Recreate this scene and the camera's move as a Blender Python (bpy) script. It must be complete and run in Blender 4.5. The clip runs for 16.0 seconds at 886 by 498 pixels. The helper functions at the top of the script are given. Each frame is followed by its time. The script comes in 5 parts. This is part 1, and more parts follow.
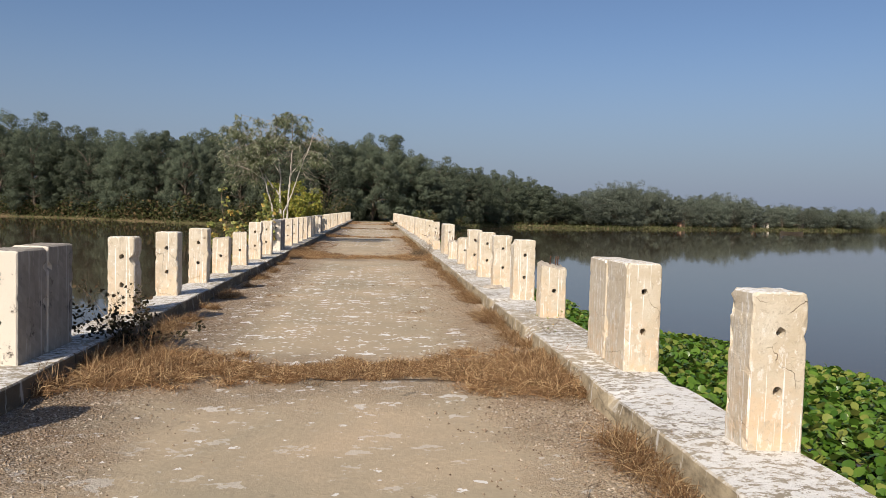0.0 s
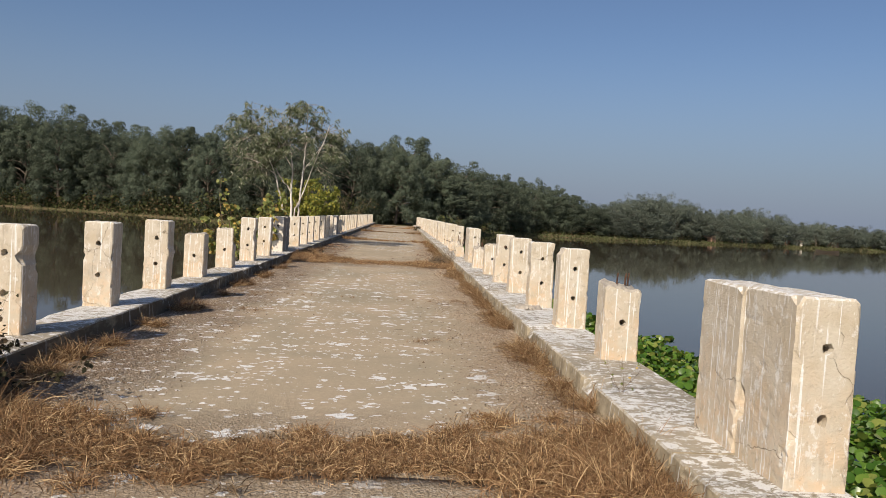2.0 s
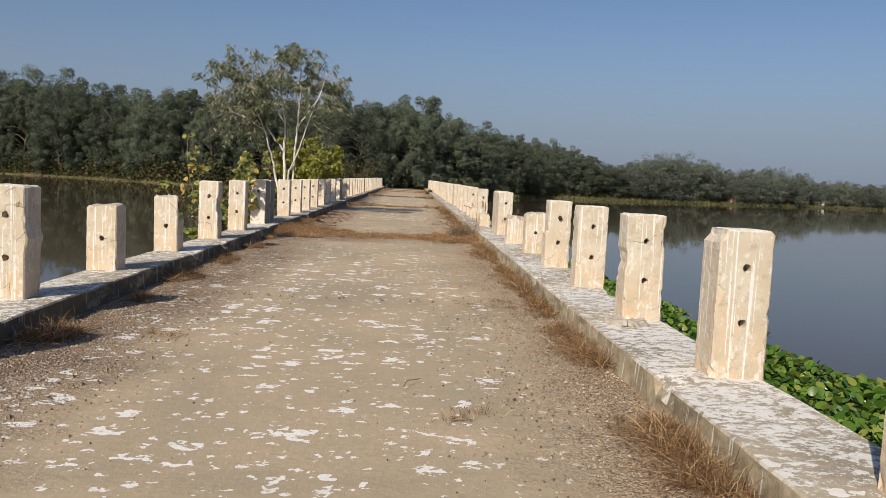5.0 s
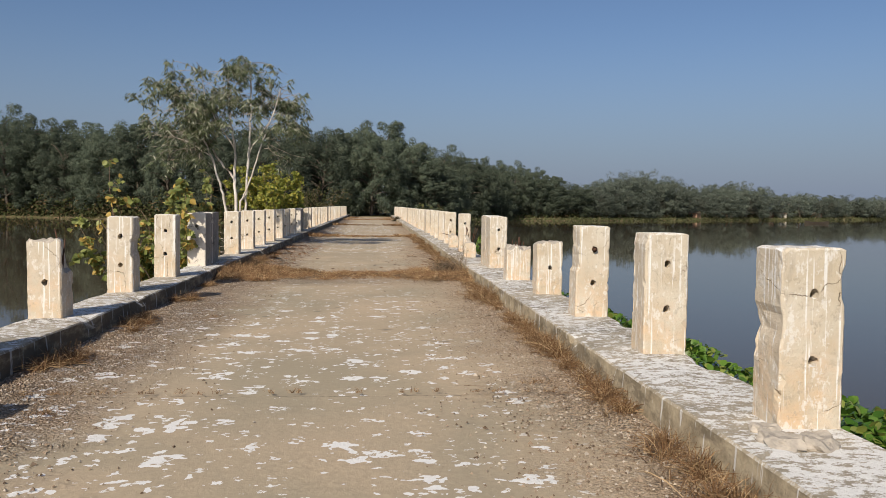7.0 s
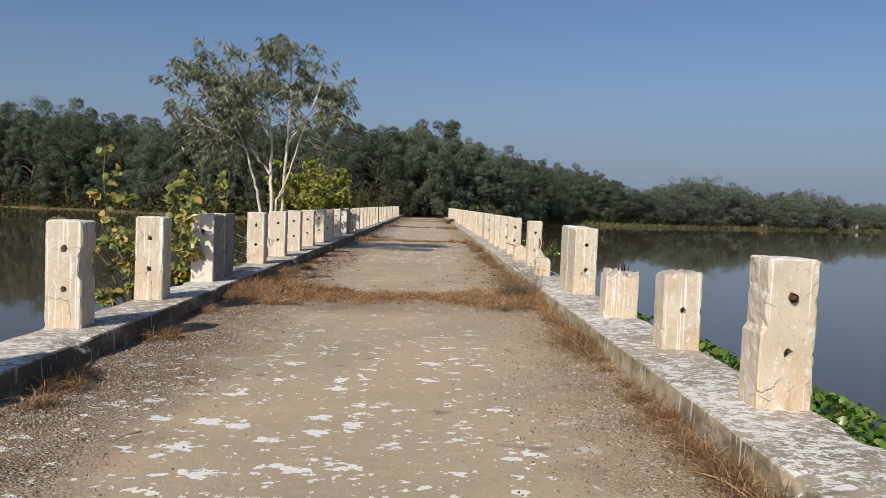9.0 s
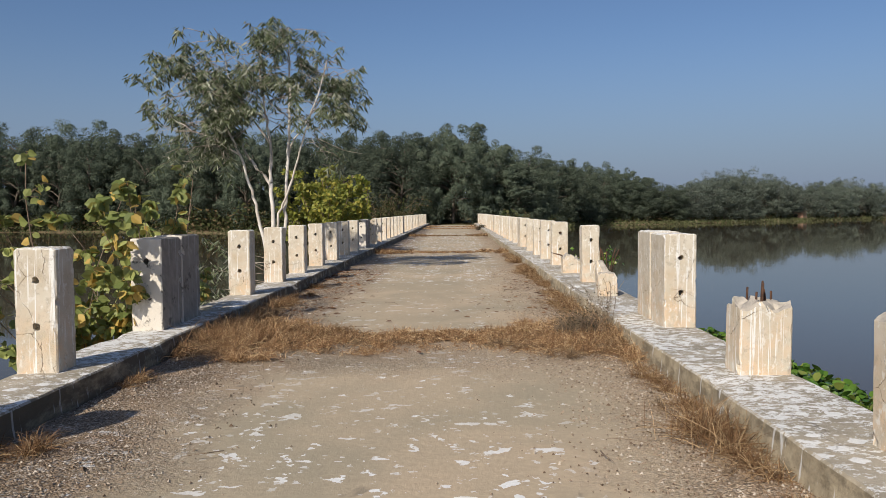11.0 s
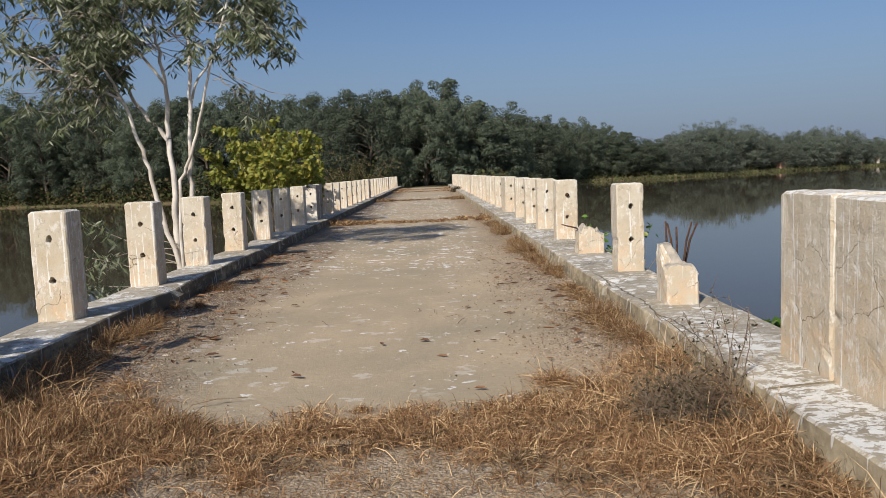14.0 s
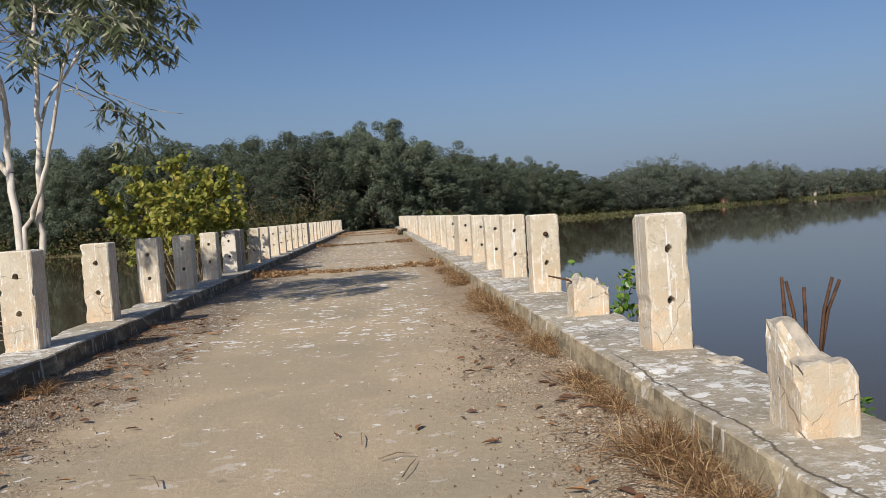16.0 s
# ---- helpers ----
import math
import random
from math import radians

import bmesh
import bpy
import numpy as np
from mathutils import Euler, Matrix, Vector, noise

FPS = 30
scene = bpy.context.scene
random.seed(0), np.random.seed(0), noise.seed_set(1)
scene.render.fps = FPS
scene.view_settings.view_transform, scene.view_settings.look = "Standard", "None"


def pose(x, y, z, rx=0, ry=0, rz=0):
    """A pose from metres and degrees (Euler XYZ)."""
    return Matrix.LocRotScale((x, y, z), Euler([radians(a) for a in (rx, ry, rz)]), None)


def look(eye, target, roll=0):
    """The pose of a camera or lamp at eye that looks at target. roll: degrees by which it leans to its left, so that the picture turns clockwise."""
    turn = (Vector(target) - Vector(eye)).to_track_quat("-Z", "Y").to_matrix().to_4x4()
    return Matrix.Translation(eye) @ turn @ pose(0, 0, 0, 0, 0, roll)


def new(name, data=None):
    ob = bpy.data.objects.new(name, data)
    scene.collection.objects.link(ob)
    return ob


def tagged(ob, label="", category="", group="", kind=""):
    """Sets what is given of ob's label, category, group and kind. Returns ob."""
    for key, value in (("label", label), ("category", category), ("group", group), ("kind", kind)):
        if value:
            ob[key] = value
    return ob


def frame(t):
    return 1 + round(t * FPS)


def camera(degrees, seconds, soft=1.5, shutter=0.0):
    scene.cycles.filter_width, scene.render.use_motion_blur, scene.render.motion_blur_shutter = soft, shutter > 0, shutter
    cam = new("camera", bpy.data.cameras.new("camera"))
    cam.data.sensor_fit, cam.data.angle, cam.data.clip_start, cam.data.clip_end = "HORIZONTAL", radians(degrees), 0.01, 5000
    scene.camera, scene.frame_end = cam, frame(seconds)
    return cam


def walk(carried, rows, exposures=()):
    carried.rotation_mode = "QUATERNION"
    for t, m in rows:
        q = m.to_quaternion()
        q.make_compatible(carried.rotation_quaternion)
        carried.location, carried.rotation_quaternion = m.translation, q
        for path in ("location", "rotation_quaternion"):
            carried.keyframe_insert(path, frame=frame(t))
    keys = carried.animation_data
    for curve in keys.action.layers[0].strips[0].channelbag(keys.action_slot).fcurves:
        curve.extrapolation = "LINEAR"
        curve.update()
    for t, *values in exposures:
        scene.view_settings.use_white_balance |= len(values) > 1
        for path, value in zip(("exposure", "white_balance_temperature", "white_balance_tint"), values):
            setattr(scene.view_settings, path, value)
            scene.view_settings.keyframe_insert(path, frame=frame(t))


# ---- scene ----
cam = camera(60.0, 16.0, soft=0.8)
PATH = [
    (0, (0.357, -6.943, 1.678), (0.536, -4.953, 1.579), 1.6),
    (0.5, (0.405, -6.201, 1.652), (0.609, -4.215, 1.549), 2.1),
    (1, (0.432, -5.38, 1.628), (0.73, -3.403, 1.574), 3.7),
    (1.5, (0.525, -4.609, 1.584), (0.72, -2.62, 1.511), 4.0),
    (2, (0.642, -3.816, 1.538), (0.758, -1.821, 1.453), 3.5),
    (2.5, (0.708, -3.068, 1.523), (0.902, -1.085, 1.353), 2.9),
    (3, (0.795, -2.285, 1.53), (0.812, -0.294, 1.346), 4.5),
    (3.5, (0.818, -1.509, 1.497), (0.902, 0.481, 1.311), 1.2),
    (4, (0.786, -0.759, 1.479), (0.86, 1.233, 1.305), 3.6),
    (4.2, (0.744, -0.458, 1.484), (0.801, 1.533, 1.307), 3.8),
    (6.3, (0.527, 2.774, 1.431), (0.704, 4.758, 1.244), 1.2),
    (6.5, (0.507, 3.083, 1.443), (0.698, 5.064, 1.253), 1.6),
    (7, (0.461, 3.908, 1.432), (0.639, 5.897, 1.319), 0.8),
    (7.5, (0.423, 4.667, 1.418), (0.688, 6.646, 1.298), -0.2),
    (8, (0.451, 5.564, 1.453), (0.597, 7.555, 1.329), 0.7),
    (8.5, (0.429, 6.377, 1.48), (0.687, 8.358, 1.385), -0.2),
    (9, (0.468, 7.225, 1.493), (0.51, 9.221, 1.38), 2.1),
    (9.2, (0.466, 7.572, 1.476), (0.445, 9.57, 1.38), 2.5),
    (11.3, (0.493, 11.013, 1.502), (0.448, 13.01, 1.403), -0.9),
    (11.5, (0.524, 11.353, 1.545), (0.419, 13.347, 1.431), 0.4),
    (12, (0.543, 12.186, 1.56), (0.46, 14.184, 1.521), 1.5),
    (12.5, (0.528, 12.952, 1.488), (0.46, 14.947, 1.37), 0.4),
    (13, (0.584, 13.742, 1.452), (0.428, 15.73, 1.31), -0.3),
    (13.5, (0.564, 14.536, 1.436), (0.644, 16.528, 1.284), -2.9),
    (14, (0.586, 15.348, 1.433), (0.61, 17.337, 1.235), -2.3),
    (14.5, (0.583, 16.191, 1.428), (0.641, 18.187, 1.323), -4.7),
    (15, (0.614, 16.951, 1.411), (0.62, 18.946, 1.269), -3.4),
    (15.5, (0.704, 17.837, 1.371), (0.706, 19.835, 1.281), -3.9),
    (16, (0.752, 18.597, 1.341), (0.914, 20.588, 1.245), -3.7),
]
walk(cam, [(t, look(eye, target, roll)) for t, eye, target, roll in PATH],
     exposures=[(0, 0.12, 6950, 12), (0.5, -0.06, 6950, 12), (1.5, -0.02, 6950, 12), (4, 0.0, 7000, 12), (7, -0.05, 6800, 11), (9, -0.05, 6600, 11), (12, -0.04, 6500, 10), (16, -0.04, 6550, 10)])

# ---- world and sun ----
SUN_DIR = Vector((0.395, 0.715, -0.575)).normalized()
world = bpy.data.worlds.new("sky")
scene.world = world
world.use_nodes = True
wn = world.node_tree
sky = wn.nodes.new("ShaderNodeTexSky")
sky.sky_type = 'NISHITA'
sky.sun_disc = False
sky.sun_elevation = math.asin(-SUN_DIR.z)
sky.sun_rotation = math.atan2(-SUN_DIR.x, -SUN_DIR.y)
sky.altitude = 0
sky.air_density = 1.0
sky.dust_density = 1.6
sky.ozone_density = 5.0
tone = wn.nodes.new("ShaderNodeMix")            # a dusty winter sky is less green
tone.data_type, tone.blend_type = 'RGBA', 'MULTIPLY'
tone.inputs[0].default_value = 1.0
wn.links.new(sky.outputs[0], tone.inputs[6])
tone.inputs[7].default_value = (1.0, 1.02, 1.10, 1)
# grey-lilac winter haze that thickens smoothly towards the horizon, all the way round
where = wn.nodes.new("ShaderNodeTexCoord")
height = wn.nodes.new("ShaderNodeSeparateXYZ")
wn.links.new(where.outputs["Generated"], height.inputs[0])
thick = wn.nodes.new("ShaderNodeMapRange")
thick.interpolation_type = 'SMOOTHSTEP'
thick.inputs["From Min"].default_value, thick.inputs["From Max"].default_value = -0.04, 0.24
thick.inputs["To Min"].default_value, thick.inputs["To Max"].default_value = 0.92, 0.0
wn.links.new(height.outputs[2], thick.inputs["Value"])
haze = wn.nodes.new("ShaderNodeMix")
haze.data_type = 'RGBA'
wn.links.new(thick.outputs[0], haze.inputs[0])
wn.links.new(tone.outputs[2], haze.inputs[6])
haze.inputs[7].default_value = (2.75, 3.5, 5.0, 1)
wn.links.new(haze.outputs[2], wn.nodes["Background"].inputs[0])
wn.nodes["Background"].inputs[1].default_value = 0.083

sun = new("sun", bpy.data.lights.new("sun", 'SUN'))
sun.data.energy = 4.8
sun.data.angle = radians(0.6)
sun.data.color = (1.0, 0.93, 0.82)
sun.matrix_world = look((0, 0, 60), Vector((0, 0, 60)) + SUN_DIR)
scene.view_settings.exposure = 0.0

WATER_Z = -1.6
SPAN = 18.76          # length of one span between expansion joints
KERB_TOP = 0.22
rng = np.random.default_rng(7)


# ---- materials ----
class Graph:
    """A small wrapper round a material's node tree."""

    def __init__(self, name, rough=0.8, spec=0.3):
        self.m = bpy.data.materials.new(name)
        self.m.use_nodes = True
        self.t = self.m.node_tree
        self.b = self.t.nodes["Principled BSDF"]
        self.b.inputs["Roughness"].default_value = rough
        self.b.inputs["Specular IOR Level"].default_value = spec

    def n(self, kind, **kw):
        node = self.t.nodes.new("ShaderNode" + kind)
        for k, v in kw.items():
            sock = node.inputs[k.replace("_", " ")]
            if hasattr(v, "is_linked"):
                self.t.links.new(v, sock)
            else:
                sock.default_value = v
        return node

    def link(self, a, b):
        self.t.links.new(a, b)

    def coords(self, scale=(1, 1, 1), which="Object", shift=None):
        tc = self.n("TexCoord")
        mp = self.n("Mapping")
        mp.inputs["Scale"].default_value = scale
        self.link(tc.outputs[which], mp.inputs["Vector"])
        if shift is not None:
            self.link(shift, mp.inputs["Location"])
        return mp.outputs[0]

    def noise(self, vec, scale, detail=4.0, rough=0.6, distort=0.0):
        node = self.n("TexNoise", Vector=vec, Scale=scale, Detail=detail, Roughness=rough, Distortion=distort)
        return node.outputs["Fac"]

    def ramp(self, fac, lo, hi):
        node = self.n("MapRange", Value=fac)
        node.inputs["From Min"].default_value = lo
        node.inputs["From Max"].default_value = hi
        return node.outputs[0]

    def mix(self, fac, a, b):
        node = self.t.nodes.new("ShaderNodeMix")
        node.data_type = 'RGBA'
        for v, i in ((fac, 0), (a, 6), (b, 7)):
            if hasattr(v, "is_linked"):
                self.link(v, node.inputs[i])
            elif i == 0:
                node.inputs[i].default_value = v
            else:
                node.inputs[i].default_value = (*v, 1) if len(v) == 3 else v
        return node.outputs[2]

    def math(self, op, a, b=0.5):
        node = self.t.nodes.new("ShaderNodeMath")
        node.operation = op
        for v, i in ((a, 0), (b, 1)):
            if hasattr(v, "is_linked"):
                self.link(v, node.inputs[i])
            else:
                node.inputs[i].default_value = v
        return node.outputs[0]

    def colour(self, c):
        if hasattr(c, "is_linked"):
            self.link(c, self.b.inputs["Base Color"])
        else:
            self.b.inputs["Base Color"].default_value = (*c, 1)

    def bump(self, height, strength=0.4, distance=0.01):
        node = self.n("Bump", Height=height)
        node.inputs["Strength"].default_value = strength
        node.inputs["Distance"].default_value = distance
        self.link(node.outputs[0], self.b.inputs["Normal"])

    def spread(self, amount=37.0):
        """A random shift for each object."""
        info = self.n("ObjectInfo")
        return self.math('MULTIPLY', info.outputs["Random"], amount)


def splash_mask(g, vec, scale, rmin, rmax, wobble):
    """Irregular drops: cells whose radius is random."""
    wv = g.n("TexNoise", Vector=vec, Scale=scale * 2.6, Detail=4.0)
    off = g.t.nodes.new("ShaderNodeVectorMath")
    off.operation = 'SCALE'
    g.link(wv.outputs["Color"], off.inputs[0])
    off.inputs["Scale"].default_value = wobble / scale
    add = g.t.nodes.new("ShaderNodeVectorMath")
    g.link(vec, add.inputs[0])
    g.link(off.outputs[0], add.inputs[1])
    vo = g.n("TexVoronoi", Vector=add.outputs[0], Scale=scale)
    sep = g.n("SeparateColor", Color=vo.outputs["Color"])
    r = g.ramp(sep.outputs[0], 0.0, 1.0)
    rad = g.math('ADD', g.math('MULTIPLY', r, rmax - rmin), rmin)
    return g.ramp(g.math('SUBTRACT', rad, vo.outputs["Distance"]), 0.0, 0.02)


def post_material(name, grey=0.0):
    """Limewash over concrete; grey: how far it has weathered off."""
    g = Graph(name, 0.9, 0.2)
    sh = g.spread()
    v = g.coords(shift=sh)
    big = g.noise(v, 4.0, 5.0)
    c = g.mix(g.ramp(big, 0.35, 0.68), (0.53, 0.445, 0.325), (0.63, 0.57, 0.465))
    tc = g.n("TexCoord")
    z = g.n("SeparateXYZ", Vector=tc.outputs["Object"]).outputs[2]
    low = g.math('MULTIPLY', g.ramp(z, 0.75, 0.05), g.ramp(g.noise(v, 7.0, 4.0), 0.38, 0.66))
    c = g.mix(g.math('MULTIPLY', low, 0.7), c, (0.70, 0.48, 0.29))
    bare = g.ramp(g.noise(v, 3.1, 6.0, 0.7), 0.62 - 0.3 * grey, 0.72 - 0.3 * grey)
    c = g.mix(g.math('MULTIPLY', bare, 0.4 + 0.35 * grey), c, (0.42, 0.38, 0.32))
    streak = g.noise(g.coords((40, 40, 0.8), shift=sh), 1.0, 3.0, 0.6)
    c = g.mix(g.math('MULTIPLY', g.ramp(streak, 0.595, 0.625), 0.9), c, (0.80, 0.785, 0.745))
    dark = g.noise(g.coords((9, 9, 1.6), shift=g.math('ADD', sh, 11.0)), 1.0, 4.0, 0.7)
    c = g.mix(g.math('MULTIPLY', g.ramp(dark, 0.60 - 0.1 * grey, 0.76 - 0.1 * grey), 0.55 + 0.25 * grey), c, (0.30, 0.26, 0.21))
    worn = g.ramp(g.noise(v, 13.0, 7.0, 0.8), 0.55, 0.61)
    c = g.mix(g.math('MULTIPLY', worn, 0.6), c, (0.40, 0.34, 0.26))
    flake = g.ramp(g.noise(g.coords((1, 1, 0.6), shift=g.math('ADD', sh, 5.0)), 17.0, 6.0, 0.75), 0.56, 0.60)
    c = g.mix(g.math('MULTIPLY', flake, 0.7), c, (0.74, 0.71, 0.65))
    wob = g.n("TexNoise", Vector=v, Scale=5.0, Detail=4.0)
    wv = g.mix(0.16, v, wob.outputs["Color"])
    vo = g.n("TexVoronoi", Vector=wv, Scale=2.6)
    vo.feature = 'DISTANCE_TO_EDGE'
    crack = g.math('MULTIPLY', g.ramp(vo.outputs["Distance"], 0.0045, 0.001), g.ramp(g.noise(v, 2.2, 2.0), 0.50, 0.56))
    c = g.mix(g.math('MULTIPLY', crack, 0.8), c, (0.19, 0.13, 0.08))
    top = g.n("NewGeometry")
    nz = g.n("SeparateXYZ", Vector=top.outputs["Normal"]).outputs[2]
    drop = g.math('MULTIPLY', g.ramp(nz, 0.6, 0.9), g.ramp(g.noise(v, 16.0, 4.0), 0.44, 0.58))
    c = g.mix(drop, c, (0.83, 0.82, 0.79))
    g.colour(c)
    h = g.math('ADD', g.noise(v, 60.0, 6.0, 0.7), g.math('MULTIPLY', g.noise(v, 9.0, 3.0), 0.6))
    h = g.math('SUBTRACT', h, g.math('MULTIPLY', crack, 1.5))
    g.bump(h, 0.75, 0.011)
    return g.m


def stained_shaded_material():
    """Old concrete stained black and darkened further as painted shade, the last limewash flaking off."""
    g = Graph("stained_shaded_concrete", 0.93, 0.15)
    v = g.coords(shift=g.spread())
    # this dark base holds the side faces' shade as well as black stains
    c = g.mix(g.ramp(g.noise(v, 3.0, 6.0, 0.7), 0.35, 0.65), (0.065, 0.056, 0.047), (0.19, 0.165, 0.135))
    run = g.ramp(g.noise(g.coords((22, 22, 0.7)), 1.0, 3.0, 0.6), 0.57, 0.64)
    c = g.mix(g.math('MULTIPLY', run, 0.55), c, (0.58, 0.55, 0.50))
    left = g.ramp(g.noise(v, 4.5, 7.0, 0.75), 0.36, 0.42)
    # limewash only on faces towards -y, so the sides keep the painted shade
    sx = g.n("SeparateXYZ", Vector=g.n("NewGeometry").outputs["Normal"]).outputs[1]
    c = g.mix(g.math('MULTIPLY', left, g.ramp(sx, 0.3, -0.6)), c, (0.68, 0.62, 0.53))
    g.colour(c)
    g.bump(g.math('ADD', g.noise(v, 50.0, 6.0, 0.75), g.math('MULTIPLY', left, 0.5)), 0.7, 0.01)
    return g.m


def kerb_material(name, side_shade):
    """Kerb concrete; the second argument darkens its soiled sides as painted shade."""
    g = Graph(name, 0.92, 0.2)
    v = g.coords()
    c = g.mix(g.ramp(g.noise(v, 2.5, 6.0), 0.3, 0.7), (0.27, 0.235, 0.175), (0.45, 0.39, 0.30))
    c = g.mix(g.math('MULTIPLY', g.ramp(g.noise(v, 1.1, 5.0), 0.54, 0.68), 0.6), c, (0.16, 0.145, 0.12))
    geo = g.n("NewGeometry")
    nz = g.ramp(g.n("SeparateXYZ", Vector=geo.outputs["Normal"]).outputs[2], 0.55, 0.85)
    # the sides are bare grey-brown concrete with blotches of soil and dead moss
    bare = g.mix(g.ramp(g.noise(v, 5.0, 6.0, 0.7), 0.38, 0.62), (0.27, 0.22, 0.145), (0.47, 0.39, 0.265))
    # on the left kerb the dark blotches spread across the side as painted shade
    moss_and_shade = g.ramp(g.noise(g.coords((1, 0.7, 2)), 2.1, 6.0, 0.72), 0.50 - side_shade * 0.18, 0.60 - side_shade * 0.10)
    bare = g.mix(g.math('MULTIPLY', moss_and_shade, 0.6 + 0.3 * side_shade), bare, (0.10, 0.08, 0.055))
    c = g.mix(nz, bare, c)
    pat = g.ramp(g.math('ADD', g.noise(g.coords((1, 1.5, 1)), 11.0, 8.0, 0.78), g.math('MULTIPLY', g.noise(v, 0.45, 2.0), 0.35)), 0.675, 0.71)
    pos = g.n("SeparateXYZ", Vector=v)
    fewer = g.math('ADD', g.math('MULTIPLY', g.ramp(pos.outputs[1], 20.6, 19.4), 0.75), 0.25)      # the farther spans were painted less
    pat = g.math('MULTIPLY', pat, g.math('MAXIMUM', fewer, g.ramp(g.noise(v, 1.3, 3.0), 0.50, 0.56)))
    white = g.math('MULTIPLY', nz, pat)
    sp = splash_mask(g, v, 7.0, 0.0, 0.42, 0.7)
    white = g.math('MAXIMUM', white, g.math('MULTIPLY', sp, nz))
    run = g.ramp(g.noise(g.coords((19, 19, 1.6)), 1.0, 3.0), 0.61, 0.65)
    white = g.math('MAXIMUM', white, g.math('MULTIPLY', run, 0.75 - 0.3 * side_shade))
    c = g.mix(g.math('MULTIPLY', white, 0.9), c, (0.76, 0.75, 0.72))
    wob = g.n("TexNoise", Vector=v, Scale=3.0, Detail=4.0)
    vo = g.n("TexVoronoi", Vector=g.mix(0.2, v, wob.outputs["Color"]), Scale=1.1)
    vo.feature = 'DISTANCE_TO_EDGE'
    crack = g.math('MULTIPLY', g.ramp(vo.outputs["Distance"], 0.006, 0.002), g.ramp(g.noise(v, 0.6, 2.0), 0.53, 0.6))
    # one long split that wanders along the kerb beyond the second joint
    drift = g.math('MULTIPLY', g.math('SUBTRACT', g.noise(g.coords((0, 1.6, 0)), 1.0, 6.0, 0.7), 0.5), 0.22)
    gap = g.math('ABSOLUTE', g.math('SUBTRACT', g.math('ADD', pos.outputs[0], drift), 2.42))
    split = g.math('MULTIPLY', g.ramp(gap, 0.012, 0.004), g.math('MULTIPLY', g.ramp(pos.outputs[1], 20.2, 20.5), g.ramp(pos.outputs[1], 24.3, 23.8)))
    crack = g.math('MAXIMUM', g.math('MULTIPLY', crack, 0.5), split)
    c = g.mix(g.math('MULTIPLY', crack, 0.85), c, (0.10, 0.08, 0.06))
    g.colour(c)
    h = g.math('ADD', g.noise(v, 40.0, 6.0, 0.7), g.math('MULTIPLY', g.noise(v, 7.0, 4.0), 2.0))
    g.bump(g.math('SUBTRACT', h, g.math('MULTIPLY', crack, 0.8)), 0.6, 0.012)
    return g.m


